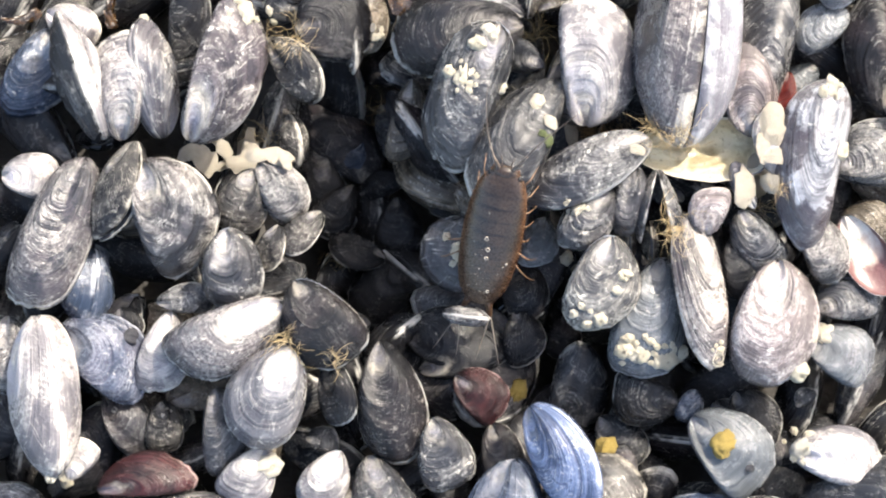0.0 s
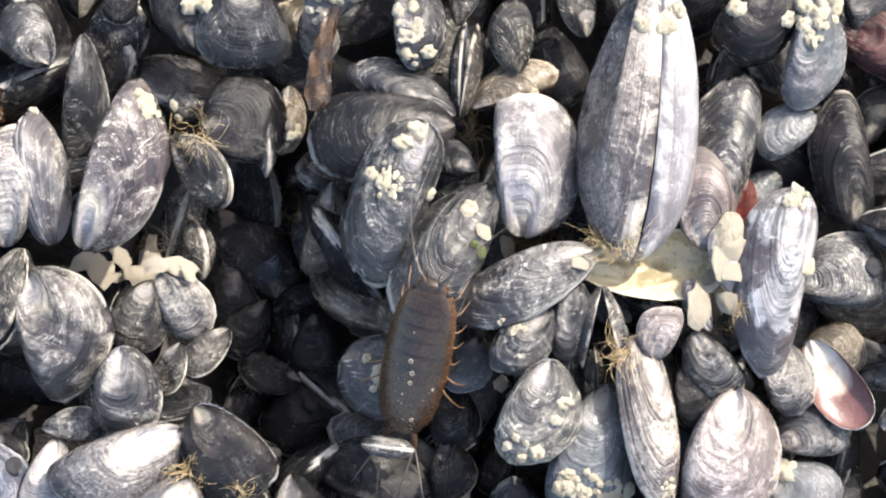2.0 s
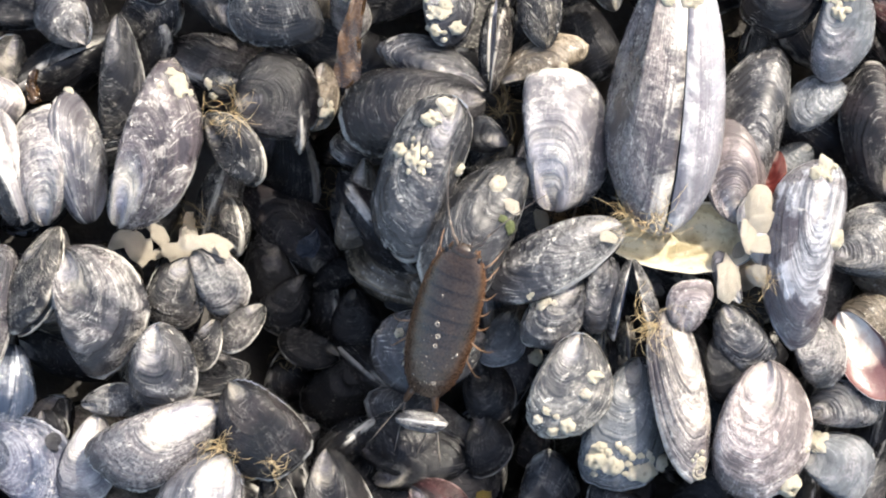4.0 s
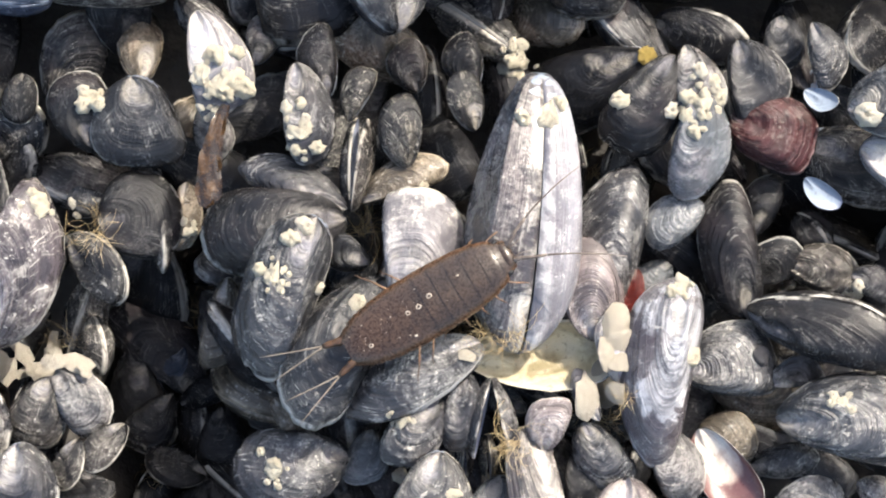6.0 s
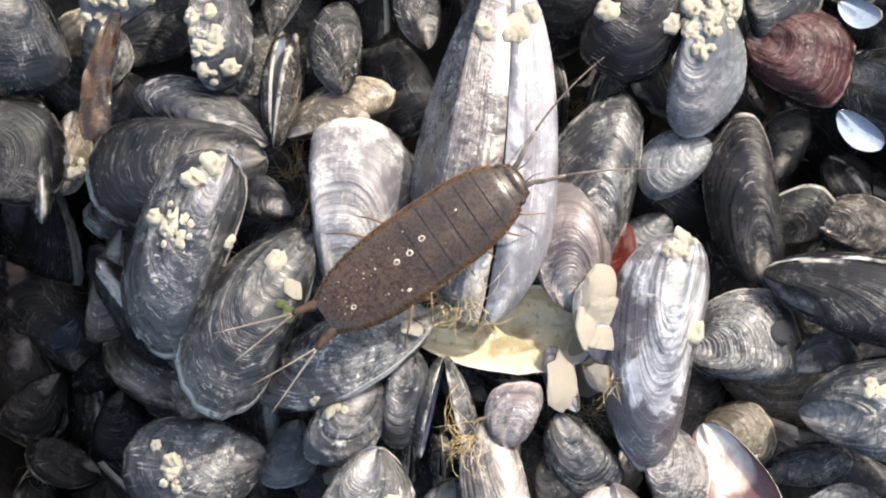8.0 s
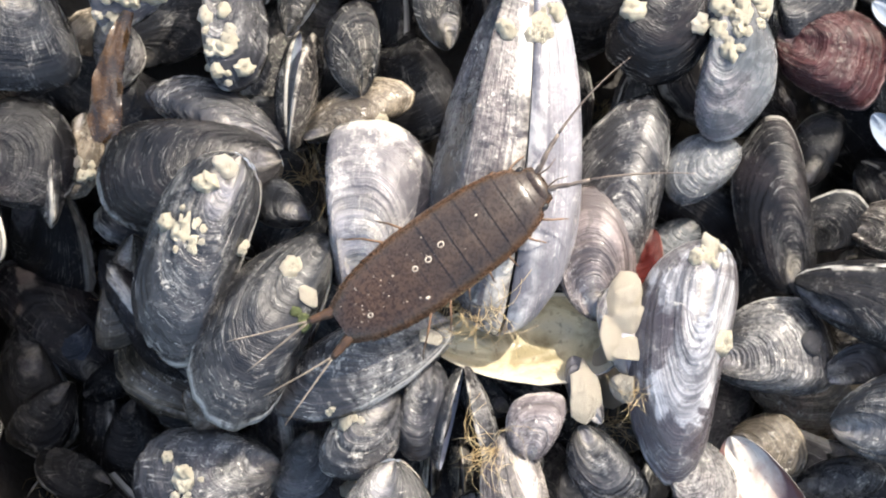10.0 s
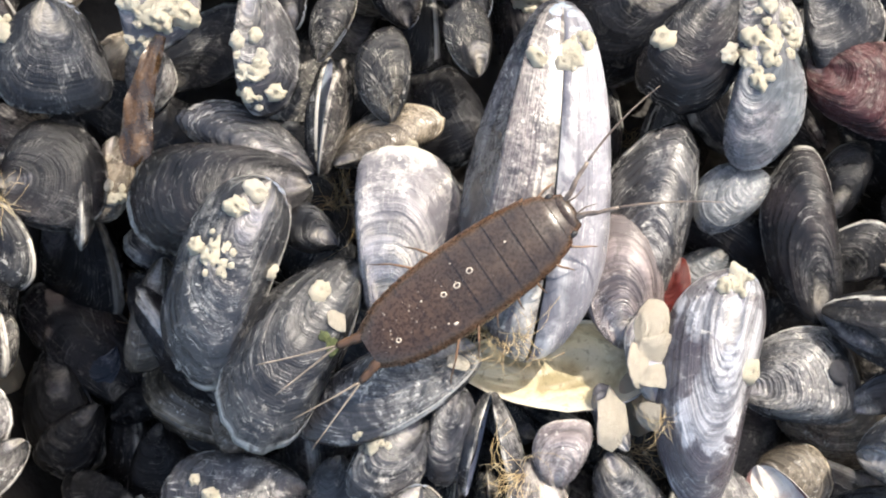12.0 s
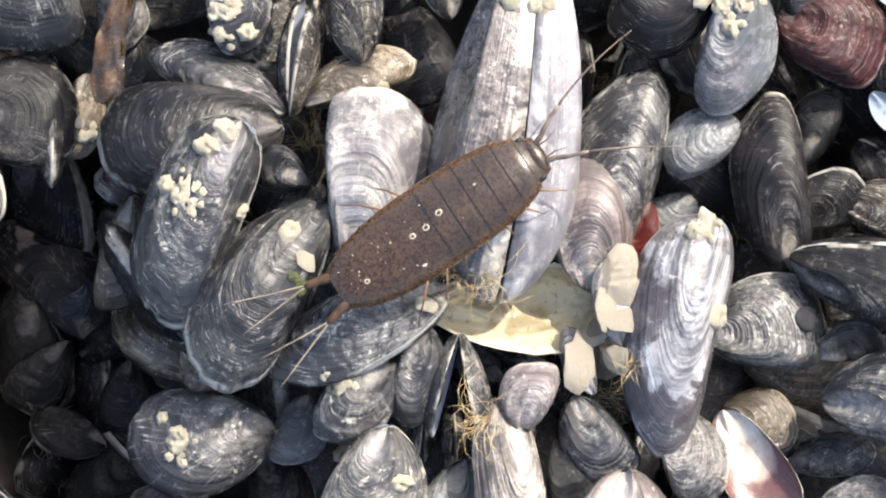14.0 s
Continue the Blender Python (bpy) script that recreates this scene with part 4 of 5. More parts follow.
mussel(-32.1, 27.3, -4.1, 21.4, 87, 0.55, 180, 12, "pale", bulge=0.27, blunt=0.5, seed=31)
mussel(-15.6, 33.0, -0.3, 39.5, 262, 0.46, -108, -10, "twin", gape=0.3, other="ivory", taper=0.7, seed=32)
mussel(-4.0, 27.4, -7.2, 24.6, 79, 0.44, 0, 5, "grey", bulge=0.24, seed=33)
mussel(-7.1, 21.6, -4.0, 15.2, 97, 0.65, 180, 6, "rosy", bulge=0.29, seed=34)
mussel(-1.2, 20.8, -5.5, 7.6, -106, 0.50, 20, 0, "red", bulge=0.13, seed=35)
mussel(1.6, 23.5, -13.2, 7.4, -146, 0.75, 0, 0, "smooth", bulge=0.29, seed=36)
mussel(3.7, 9.6, -1.6, 26.9, -104, 0.37, 180, -8, "frost", blunt=0.55, seed=37)
mussel(12.9, 10.4, -7.7, 14.4, 3, 0.75, 0, -8, "rib", bulge=0.29, blunt=0.3, seed=38)
mussel(14.0, 26.9, -8.8, 20.3, 100, 0.42, 0, 0, "black", blunt=0.4, seed=39)
mussel(5.5, 31.3, -8.0, 9.7, -150, 0.71, 180, 0, "smooth", bulge=0.29, seed=40)
mussel(8.6, 42.5, -3.2, 16.8, -99, 0.50, 0, -12, "smooth", bulge=0.24, seed=41)
mussel(8.7, 50.3, -3.0, 12.4, -82, 0.61, 0, 0, "worn", bulge=0.29, seed=42)
mussel(1.5, 48.3, -3.7, 16.7, -125, 0.60, 0, -5, "black", bulge=0.29, seed=43)
mussel(20.2, 43.8, -8.6, 13.6, -27, 0.75, 0, 0, "redblack", bulge=0.27, blunt=0.6, seed=44)
mussel(37.6, 48.3, -3.3, 14.5, 16, 0.75, 180, 5, "rib", bulge=0.29, seed=45)
mussel(38.9, 38.3, -8.7, 14.0, -25, 0.75, 0, 0, "pale", bulge=0.29, seed=46)
mussel(37.9, 26.5, -7.4, 11.8, -85, 0.50, 90, 0, "grey", gape=4, bulge=0.14, seed=47)
mussel(18.5, 33.9, -13.5, 9.3, 69, 0.60, 0, 0, "black", bulge=0.29, seed=48)
mussel(27.3, 14.9, -3.6, 24.8, -17, 0.38, 40, 5, "black", seed=49)
mussel(30.3, 1.1, -4.4, 22.8, -7, 0.56, 0, 5, "rib", bulge=0.27, seed=50)
mussel(22.0, 8.7, -7.4, 8.3, 14, 0.54, 30, 0, "worn", seed=51)
mussel(12.1, -0.1, -9.6, 9.0, -14, 0.75, 0, 0, "brown", bulge=0.29, seed=52)
mussel(20.1, -3.9, -13.4, 10.3, 8, 0.50, 0, 0, "grey", bulge=0.24, seed=53)
mussel(22.9, -9.4, -7.6, 10.7, 18, 0.62, 30, 0, "grey", seed=54)
mussel(4.0, -3.8, -5.2, 12.2, -66, 0.60, 0, 0, "grey", bulge=0.24, seed=55)
mussel(-5.7, -2.3, -4.5, 11.4, -58, 0.63, 180, 0, "grey", bulge=0.29, seed=56)
mussel(-13.1, 2.6, -1.6, 8.0, 71, 0.75, 0, 8, "rosy", bulge=0.24, blunt=0.3, seed=57)
mussel(-15.0, -10.0, -3.0, 25.2, -82, 0.31, 155, 5, "streaky", bulge=0.18, blunt=0.4, seed=58)
mussel(-4.3, -15.4, -4.2, 20.2, -100, 0.68, 0, 0, "rosy", bulge=0.29, seed=59)
mussel(-8.5, -6.7, -6.0, 10.4, -72, 0.71, 0, 0, "black", bulge=0.29, seed=60)
mussel(-26.2, 4.6, -2.8, 11.5, -100, 0.51, 0, -5, "worn", bulge=0.22, seed=61)
mussel(-21.6, 3.4, -3.6, 11.8, -91, 0.50, 90, 0, "grey", gape=13, bulge=0.17, seed=62)
mussel(-23.1, -2.0, -12.8, 6.6, -90, 0.50, 80, 0, "stripe", gape=3, bulge=0.22, seed=63)
mussel(-26.6, -2.1, -12.7, 6.2, -93, 0.50, 80, 0, "stripe", gape=3, seed=64)
mussel(-32.7, 1.9, -2.4, 11.9, -128, 0.64, 0, 0, "worn", bulge=0.29, seed=65)
mussel(-31.4, -8.4, -1.3, 15.7, -109, 0.72, 0, -8, "barn", bulge=0.29, seed=66)
mussel(-23.7, -14.7, -9.6, 20.6, -105, 0.57, 0, -5, "smooth", bulge=0.27, seed=67)
mussel(-51.9, -2.5, -9.2, 16.9, -172, 0.75, 0, 10, "worn", bulge=0.29, seed=68)
mussel(-41.5, -1.7, -13.4, 8.6, -109, 0.75, 0, 0, "smooth", bulge=0.29, seed=69)
mussel(-53.0, -13.4, -7.4, 7.6, -9, 0.50, 90, 0, "worn", bulge=0.22, seed=70)
mussel(-54.7, -20.3, -19.9, 15.2, 18, 0.61, 0, 0, "black", bulge=0.29, seed=71)
mussel(-75.6, -13.6, -3.6, 16.2, -55, 0.72, 180, -5, "black", bulge=0.29, seed=72)
mussel(-91.8, -15.2, -3.9, 21.2, -154, 0.51, 0, 5, "half", bulge=0.25, seed=73)
mussel(-101.0, 4.0, -4.4, 19.6, -68, 0.68, 0, -8, "worn", bulge=0.29, blunt=0.4, seed=74)
mussel(-89.3, 6.2, -8.3, 11.4, -115, 0.75, 0, -5, "stripe", bulge=0.29, seed=75)
mussel(-83.2, 7.6, -8.3, 11.5, -57, 0.67, 0, -5, "grey", bulge=0.29, seed=76)
mussel(-81.2, 16.0, -13.4, 8.9, -80, 0.50, 60, 0, "stripe", bulge=0.28, seed=77)
mussel(-90.8, -4.9, -3.1, 13.4, -89, 0.75, 0, -10, "worn", bulge=0.29, seed=78)
mussel(-84.8, -1.7, -7.4, 8.3, -116, 0.62, 30, 0, "stripe", seed=79)
mussel(-79.5, 0.9, -7.5, 9.4, -140, 0.62, 30, 0, "stripe", seed=80)
# the next two wear black in place of stripes, as painted shade of the pit
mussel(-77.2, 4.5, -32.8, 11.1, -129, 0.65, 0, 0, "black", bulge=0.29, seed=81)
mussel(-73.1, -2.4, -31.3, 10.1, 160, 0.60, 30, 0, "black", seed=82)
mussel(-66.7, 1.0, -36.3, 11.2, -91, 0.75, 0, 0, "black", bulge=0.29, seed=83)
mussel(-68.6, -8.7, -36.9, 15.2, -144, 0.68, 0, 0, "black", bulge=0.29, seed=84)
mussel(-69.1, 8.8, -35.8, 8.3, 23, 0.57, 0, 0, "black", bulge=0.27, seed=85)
mussel(-98.9, -9.8, -7.5, 9.4, 2, 0.54, 20, 0, "worn", seed=86)
mussel(-73.6, 34.2, -9.0, 12.6, -4, 1.02, 0, -12, "black", bulge=0.25, blunt=0.3, seed=87)
mussel(-70.9, 33.3, -10.6, 13.3, -87, 0.50, 70, 0, "stripe", bulge=0.18, seed=88)
mussel(-67.9, 35.0, -13.4, 10.2, -97, 0.50, 0, 0, "brown", bulge=0.24, seed=89)
mussel(-74.3, 13.7, -35.6, 7.0, -121, 0.75, 0, 0, "blue", bulge=0.29, seed=90)
mussel(-66.4, 17.8, -36.2, 10.9, -62, 0.75, 0, 0, "dark", bulge=0.29, seed=91)
mussel(-56.8, 5.8, -18.6, 6.9, -105, 0.75, 0, 0, "black", bulge=0.29, seed=92)
mussel(-52.4, 4.7, -7.4, 5.9, -57, 0.69, 0, 0, "brown", bulge=0.29, seed=93)
mussel(-44.4, -9.5, -19.2, 10.6, -73, 0.75, 0, 0, "black", bulge=0.29, seed=94)
mussel(-20.0, 6.3, -13.0, 6.5, 143, 0.75, 0, 0, "grey", bulge=0.29, seed=95)
mussel(-16.1, -2.0, -12.9, 5.5, -163, 0.73, 0, 0, "dark", bulge=0.29, seed=97)
mussel(-34.0, 38.4, -8.0, 13.6, 23, 0.42, 0, 0, "brown", bulge=0.2, seed=98)
mussel(-35.3, 21.3, -7.4, 5.6, -126, 0.70, 0, 0, "pale", bulge=0.29, seed=99)
mussel(27.7, 54.9, -8.0, 10.1, -74, 0.55, 0, 0, "grey", bulge=0.27, seed=100)
mussel(17.1, 51.6, -8.5, 12.5, -75, 0.73, 0, 0, "dark", bulge=0.29, seed=101)
mussel(22.0, 57.5, -13.3, 8.2, -86, 0.75, 0, 0, "dark", bulge=0.29, seed=102)
mussel(19.4, 25.2, -13.1, 10.9, 16, 0.62, 30, 0, "black", seed=103)
mussel(26.9, 23.4, -13.8, 11.6, -18, 0.63, 0, 0, "stripe", bulge=0.29, seed=104)
mussel(33.7, 21.3, -7.6, 7.0, -28, 0.75, 0, 0, "dark", bulge=0.29, seed=105)
mussel(25.7, 29.9, -19.3, 7.5, -51, 0.50, 60, 0, "black", bulge=0.43, seed=106)
mussel(33.4, -9.1, -13.1, 6.8, -37, 0.72, 0, 0, "grey", bulge=0.29, seed=107)
mussel(38.4, 9.5, -13.6, 10.2, -130, 0.75, 0, 0, "dark", bulge=0.29, seed=108)
mussel(-84.6, -25.6, -3.8, 17.4, -114, 0.75, 180, 0, "sun", bulge=0.29, seed=109)
mussel(-93.9, -31.4, -8.5, 14.2, -86, 0.53, 0, 0, "grey", bulge=0.25, seed=110)
mussel(-74.4, -25.6, -7.7, 11.1, -82, 0.62, 30, 0, "black", seed=111)
mussel(-66.0, -27.2, -9.6, 20.1, -82, 0.58, 0, 0, "black", bulge=0.28, seed=112)
mussel(-57.4, -35.9, -8.5, 12.3, -76, 0.75, 0, 0, "grey", bulge=0.29, seed=113)
mussel(-51.6, -26.8, -13.6, 10.3, -43, 0.75, 0, 0, "redblack", bulge=0.29, seed=114)
mussel(-37.7, -36.9, -3.1, 20.6, -63, 0.52, 40, 0, "azure", seed=115)
mussel(-48.1, -37.7, -14.0, 13.3, -77, 0.57, 0, 0, "black", bulge=0.27, seed=116)
mussel(-11.4, -36.5, -9.1, 16.3, -47, 0.70, 0, 0, "smooth", bulge=0.29, seed=117)
mussel(5.8, -37.9, -8.9, 15.0, -12, 0.64, 0, 0, "pale", bulge=0.29, seed=118)
mussel(-7.3, -31.8, -13.8, 11.0, -62, 0.75, 0, 0, "black", bulge=0.29, seed=119)
mussel(6.7, -21.1, -8.4, 12.0, -28, 0.75, 0, 0, "smooth", bulge=0.29, seed=120)
mussel(8.2, -12.3, -8.3, 11.0, 11, 0.75, 0, 0, "rib", bulge=0.29, seed=121)
mussel(-24.6, -27.3, -13.8, 11.2, 167, 0.75, 0, 0, "black", bulge=0.29, seed=122)
mussel(-28.8, -39.9, -13.5, 9.5, 103, 0.75, 0, 0, "dark", bulge=0.29, seed=123)
mussel(-17.5, -28.9, -12.9, 5.6, -116, 0.75, 0, 0, "blue", bulge=0.29, seed=124)
mussel(-113.1, -19.0, -9.3, 17.5, -37, 0.68, 0, -5, "blue", bulge=0.29, seed=125)
mussel(-121.7, -25.0, -4.2, 26.7, -86, 0.50, 60, 5, "pale", bulge=0.22, seed=126)
mussel(-119.2, 1.4, -3.4, 27.0, -113, 0.42, 0, 0, "twin", blunt=0.3, seed=127)
mussel(-108.4, 8.2, -2.8, 17.0, -112, 0.40, 40, 0, "stripe", gape=2, seed=128)
mussel(-115.2, -7.5, -8.8, 13.2, -100, 0.50, 60, 0, "blue", bulge=0.32, seed=129)
mussel(-123.9, 10.8, -8.1, 9.9, -7, 0.75, 0, 0, "pale", bulge=0.29, seed=130)
mussel(-124.5, 28.5, -14.5, 15.9, -116, 0.64, 0, 0, "blue", bulge=0.29, seed=131)
mussel(-117.7, 36.0, -13.6, 9.7, -30, 0.75, 0, 0, "pale", bulge=0.29, seed=132)
mussel(-106.2, -39.4, -8.4, 16.3, 9, 0.45, 0, 0, "redblack", bulge=0.22, seed=133)
mussel(-109.3, -14.0, -10.3, 6.5, -73, 0.75, 0, 0, "black", bulge=0.29, seed=134)
mussel(-103.3, -18.3, -8.7, 14.3, -106, 0.58, 0, 0, "pale", bulge=0.28, seed=135)
mussel(-104.2, -30.9, -13.4, 8.9, -91, 0.73, 0, 0, "stripe", bulge=0.29, seed=136)
mussel(-89.5, -38.4, -8.3, 11.3, -127, 0.75, 0, 0, "pale", bulge=0.29, seed=137)
mussel(-77.0, -39.5, -8.2, 10.7, -122, 0.75, 0, 0, "pale", bulge=0.29, seed=138)
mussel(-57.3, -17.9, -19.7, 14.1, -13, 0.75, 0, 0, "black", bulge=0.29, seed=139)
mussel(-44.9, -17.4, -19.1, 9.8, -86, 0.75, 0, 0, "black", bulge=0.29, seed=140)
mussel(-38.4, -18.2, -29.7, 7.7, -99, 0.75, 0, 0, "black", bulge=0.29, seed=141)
mussel(-29.0, -35.2, -19.2, 10.6, -53, 0.75, 0, 0, "dark", bulge=0.29, seed=142)
mussel(-129.1, -18.2, -8.4, 13.0, -96, 0.56, 0, 0, "grey", bulge=0.27, seed=143)
mussel(-116.9, -35.6, -7.7, 7.5, 59, 0.75, 0, 0, "pale", bulge=0.29, seed=144)
mussel(-68.4, -41.1, -12.8, 5.2, 134, 0.75, 0, 0, "redblack", bulge=0.29, seed=145)
mussel(-77.5, -33.7, -12.9, 5.8, -15, 0.75, 0, 0, "grey", bulge=0.29, seed=146)
mussel(-110.6, -29.6, -13.9, 11.9, -60, 0.70, 0, 0, "dark", bulge=0.29, seed=147)
mussel(1.4, -28.1, -12.6, 3.9, 44, 0.75, 0, 0, "grey", bulge=0.29, seed=148)

# empty valves
loose_valve(-14.2, 13.0, -2.5, 24.0, 0, 0.42, 180, 3, "cream", "worn", bulge=0.28, seed=901, words="empty mussel valve, cream-yellow and hollow inside")
loose_valve(11.8, -5.0, -4.5, 14.5, -58, 0.52, 185, 0, "pink", "worn", seed=902, words="empty mussel valve with pink and white inside")
loose_valve(26.8, 34.8, -7.0, 7.0, -40, 0.5, 180, -25, "blue", "blue", seed=903, words="small pale blue empty valve")
loose_valve(27.0, 48.6, -7.0, 5.5, -30, 0.6, 180, 20, "blue", "grey", seed=904, words="small broken valve with pale inside")
loose_valve(-3.8, 13.3, -1.5, 10.5, 98, 0.40, 15, 5, "white", "pale", seed=909, words="broken whitish valve standing among mussels")
loose_valve(-7.8, 6.4, -3.0, 8.0, 115, 0.45, -20, 0, "white", "pale", seed=910, words="broken whitish valve standing among mussels")

SHELLS = shell_tree()

# seaweed
seaweed(-58.8, 49.8, -63.0, 35.2, 0.5, 4.6, "brown seaweed blade hanging between mussels")
seaweed(-109.0, 39.8, -110.5, 34.9, -6.0, 2.6, "orange-brown seaweed scrap at a bleached mussel")
seaweed(-127.6, 36.8, -121.1, 37.0, -5.0, 2.4, "dark brown seaweed strip lying on mussels")

# barnacles
barnacle_patch(-51.6, 24.7, 2.6, 10, 0.6, 1.3)
barnacle(-47.1, 31.6, 1.5)
barnacle(-49.3, 29.9, 1.3)
barnacle(-40.1, 20.6, 1.4)
barnacle(-45.8, 22.6, 1.0)
barnacle(-43.6, 23.2, 0.9)
barnacle_patch(-48.2, 45.8, 2.6, 11, 0.7, 1.3, 1.6, 100)
barnacle(-30.9, 37.7, 0.9)
barnacle_patch(-34.0, -13.0, 1.4, 3, 0.6, 1.0, 1.4, 0, crust=False)
for fx, fy, fr in ((-36.9, -4.6, 1.1), (-35.6, -6.9, 1.3), (-27.1, -7.4, 1.2), (-31.0, -14.2, 1.3), (-33.2, -15.0, 1.0), (-28.4, -9.6, 1.0)):
    barnacle(fx, fy, fr)
barnacle_patch(-25.7, -19.7, 3.0, 12, 0.8, 1.9)
barnacle_patch(-20.9, -21.1, 2.8, 8, 0.8, 1.5)
barnacle_patch(-86.5, 36.2, 2.8, 9, 0.7, 1.5)
barnacle_patch(-60.1, 53.4, 3.4, 22, 0.7, 1.6, 1.7, 70)
barnacle(-56.7, 52.7, 1.9)
barnacle_patch(9.8, 48.0, 2.6, 20, 0.8, 1.7, 2.0, 75)
barnacle(8.5, 43.5, 1.2)
barnacle(-1.9, 48.5, 1.4)
barnacle(5.5, 46.8, 1.5)
barnacle(33.3, 45.3, 1.9)
barnacle_patch(28.1, 4.2, 1.6, 4, 0.8, 1.3)
barnacle(7.3, 11.4, 1.5)
barnacle_patch(5.9, 21.1, 1.4, 5, 0.8, 1.4, 1.6, 0)
barnacle(-15.3, 45.5, 1.3)
barnacle_patch(-11.8, 46.6, 1.8, 7, 0.6, 1.2, 1.5, 80)
barnacle_patch(-53.7, -3.0, 2.2, 6, 0.5, 1.0, 1.5, 110)
barnacle_patch(-34.4, 3.5, 2.0, 5, 0.6, 1.1)
barnacle(-85.4, -37.2, 2.2)
barnacle_patch(0.4, -35.8, 2.6, 9, 0.7, 1.4)
barnacle_patch(4.3, -17.9, 1.8, 5, 0.7, 1.3)
barnacle(0.1, -23.4, 1.7)
barnacle_patch(-121.6, -38.9, 2.0, 6, 0.7, 1.3)
barnacle_patch(-12.5, -19.7, 1.5, 5, 0.5, 0.9)
barnacle_patch(-102.3, 36.6, 1.6, 5, 0.7, 1.2, 1.6, 100)
barnacle_patch(-66.9, 33.0, 1.2, 4, 0.6, 1.1)
barnacle_patch(-79.8, 52.4, 2.0, 6, 0.8, 1.6)
barnacle(31.9, 24.9, 0.9)
barnacle_patch(31.0, 20.2, 1.4, 5, 0.6, 1.1)
barnacle_patch(-17.2, 57.1, 2.6, 10, 0.8, 1.6)

# broken pieces of shell
for fx, fy, fs, ft, fl in ((-96.8, 13.2, 2.4, 20, 10), (-92.4, 14.2, 3.0, -10, -15), (-88.6, 14.0, 3.4, 5, 12), (-85.0, 13.7, 2.8, -8, -10), (-94.4, 12.0, 2.0, 60, 15), (-83.4, 12.6, 2.2, 10, 0),
                           (-88.2, 15.6, 2.6, 12, 25), (-90.6, 12.4, 2.2, 80, -20), (-99.3, 14.4, 1.9, 30, 20)):
    flake(fx, fy, fs, ft, fl, 1.2)
    flake(fx + small.uniform(-1.6, 1.6), fy + small.uniform(-1.2, 1.2), fs * 0.6, small.uniform(-40, 40), small.uniform(-30, 30), 1.8)
for fx, fy, fs, ft, fl in ((-3.6, 16.6, 2.6, 75, 15), (-2.6, 14.0, 2.4, 100, -20), (-4.6, 12.0, 2.2, 60, 25), (-2.8, 11.0, 2.2, 110, 10), (-5.4, 7.6, 3.0, 105, -15), (-7.8, 6.2, 2.6, 130, 20),
                           (-3.0, 6.4, 2.2, 80, 10), (-1.8, 16.0, 1.6, 20, -10), (-6.2, 9.6, 1.8, 40, 10)):
    flake(fx, fy, fs, ft, fl * 1.5)
for fx, fy, fs in ((-21.1, 11.6, 1.2), (-38.0, 17.1, 1.3), (-35.6, 16.0, 1.5), (-24.5, 12.4, 1.2)):
    flake(fx, fy, fs, fx * 40, 15)

# threads
byssus(-41.7, 31.8, 5.0, 80, 16, 60, 2.0)
byssus(-41.3, 32.9, 9.0, 70, 8, 25, 2.0)
byssus(-18.2, 0.1, 7.0, 200, 26, 45, 2.5)
byssus(-17.4, 2.6, 11.0, 260, 14, 18, 1.5)
byssus(-6.6, 2.6, 8.0, 15, 16, 12, 1.5, thick=0.04)
byssus(-2.3, 6.5, 5.0, 270, 10, 25, 1.5)
for fx, fy in ((-32.6, 16.2), (-30.0, 16.2), (-27.6, 16.0)):
    byssus(fx, fy, 4.0, 90, 42, 85, 1.4, MAT, "dense mat of brown byssus threads at a mussel's foot", 0.045)
byssus(-18.2, 15.4, 9.0, 330, 12, 45, 2.0, thick=0.04)
byssus(-21.7, 16.1, 6.0, 150, 14, 50, 1.5)
byssus(-21.1, 15.5, 6.5, 330, 10, 50, 2.0, thick=0.04)
byssus(-81.1, -16.2, 6.0, 200, 20, 60, 2.0)
byssus(-73.9, -20.0, 4.5, 20, 14, 70, 2.0)
byssus(-80.4, -4.5, 6.5, 0, 20, 60, 2.0)
byssus(-80.4, 32.4, 6.0, 330, 24, 45, 2.0)
byssus(-76.9, -4.7, 4.0, 60, 14, 60, 2.0)
byssus(-69.7, 23.6, 8.0, 280, 14, 35, 2.0)
byssus(-68.8, 22.4, 7.0, 290, 12, 40, 2.0)
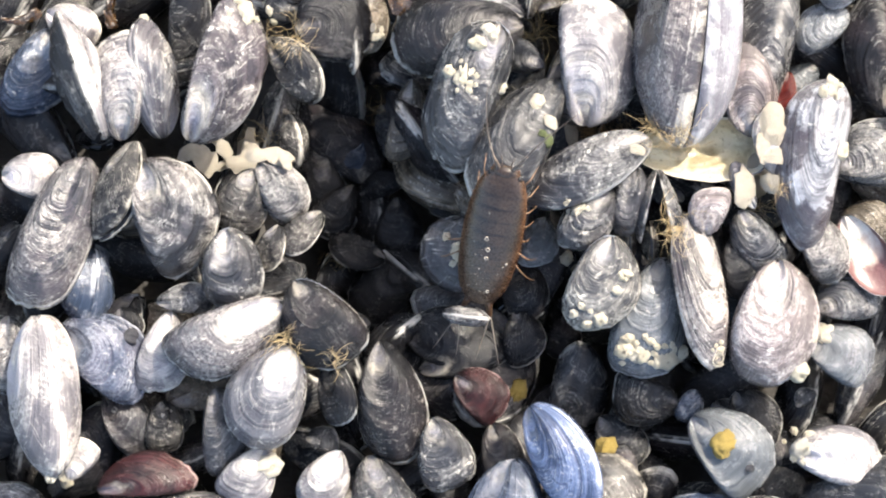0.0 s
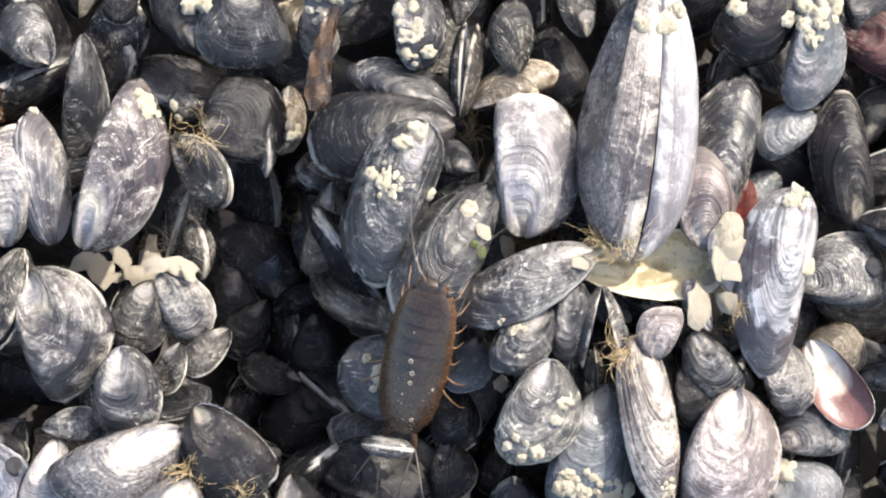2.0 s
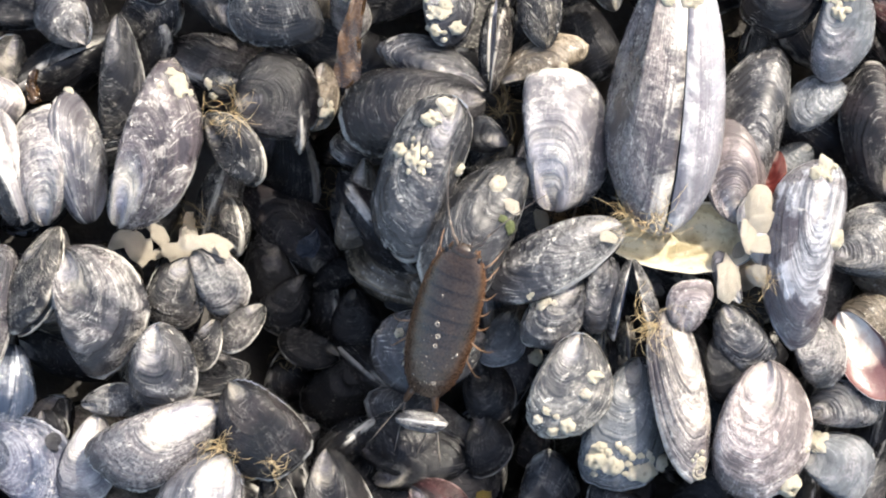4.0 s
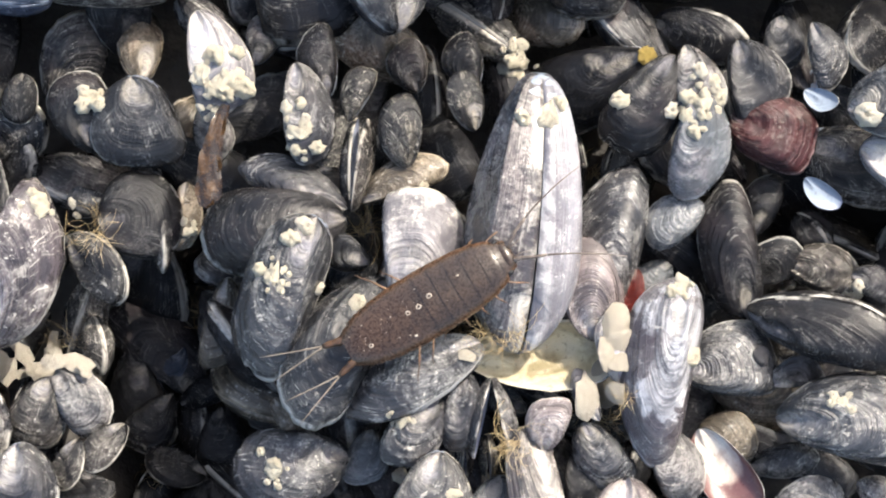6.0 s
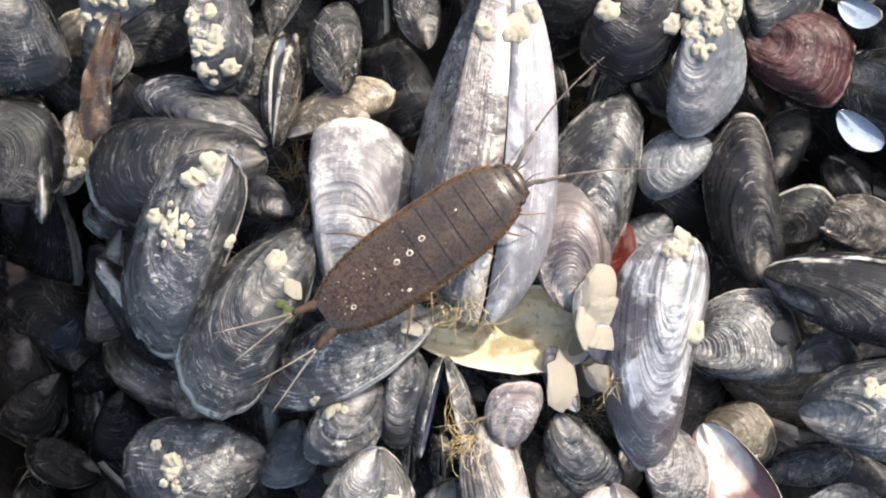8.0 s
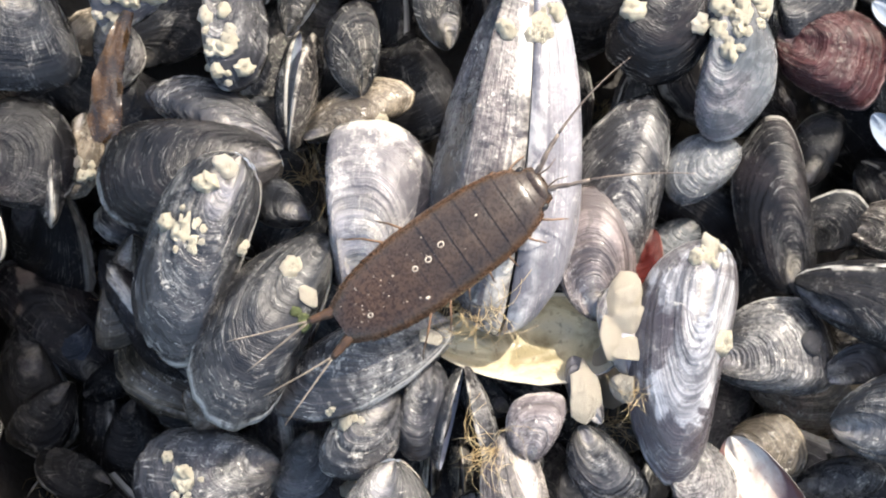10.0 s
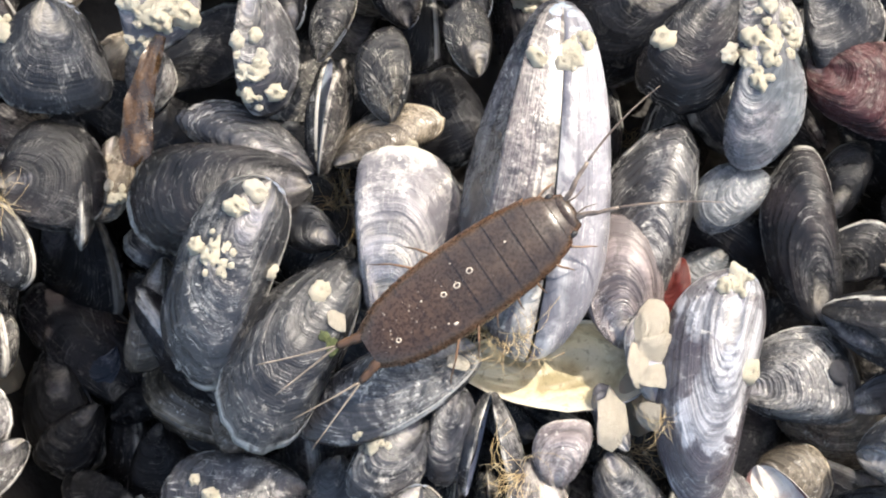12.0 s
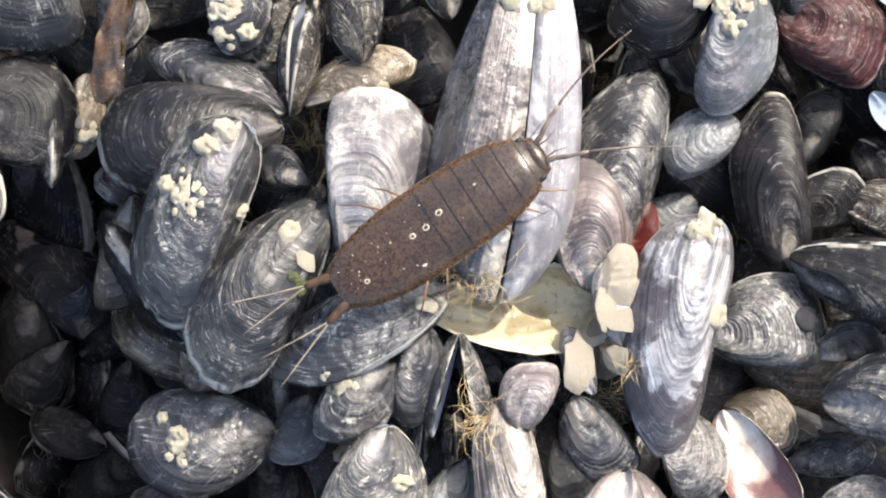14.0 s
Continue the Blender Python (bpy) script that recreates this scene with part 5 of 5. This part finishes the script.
byssus(-6.9, 41.3, 5.0, 270, 14, 50, 2.0)
byssus(-86.1, 16.4, 6.0, 20, 10, 60, 2.0)

# weed scraps and snails
for fx, fy, fs in ((-38.5, 14.2, 0.9), (-39.4, 15.3, 0.7)):
    crumb(fx, fy, fs, 0.6, ALGA, "green_alga", "small scrap of green alga between shells", "alga")
for fx, fy, fs in ((-12.2, -34.7, 2.0), (-31.0, -36.0, 2.2), (-45.5, -26.2, 1.8), (2.1, 56.6, 1.6)):
    crumb(fx, fy, fs, 0.6, STAIN, "yellow_alga", "clump of yellow-brown alga on shells", "alga")
worm_tube(-12.6, -21.0, 1.0)
snail(-107.8, -15.4, 1.5)
snail(17.2, 11.6, 1.5)
snail(-7.9, -38.8, 0.8)

slater, limbs = build_slater()


def motions():
    """The slater rests, turns and climbs to the bleached shells, and rests again; its legs step while it walks."""
    way = [
        (0, -44.8, 10.3, 8.5, -106, 36, 0),
        (3.3, -44.8, 10.3, 8.5, -106, 36, 0),
        (5.3, -28.0, 20.6, 11.0, -139, 18, 0),
        (5.5, -23.2, 22.4, 10.6, -144, 13, 0),
        (5.7, -20.4, 24.0, 10.0, -149, 8, 0),
        (6, -17.4, 26.4, 9.5, -151, 4, 0),
        (6.5, -12.1, 29.4, 9.0, -145, 3, 0),
        (6.9, -11.4, 28.7, 9.0, -146, 3, 0),
        (14, -11.4, 28.7, 9.0, -146, 3, 0),
    ]
    walk(slater, [(t, pose(x * MM, y * MM, z * MM, 0, 0, yaw) @ pose(0, 0, 0, 0, pitch, 0) @ pose(0, 0, 0, roll, 0, 0)) for t, x, y, z, yaw, pitch, roll in way])
    for leg, base, side, k in limbs:
        rows = [(0.0, pose(*base)), (3.2, pose(*base))]
        for n in range(1, 24):
            t = 3.2 + n * 0.14
            swing = 13.0 * math.sin(n * math.pi / 2 + k * 1.9 + (math.pi if side > 0 else 0))
            rows.append((t, pose(*base, 0, 0, swing)))
        rows += [(6.7, pose(*base)), (14.0, pose(*base))]
        walk(leg, rows)


motions()
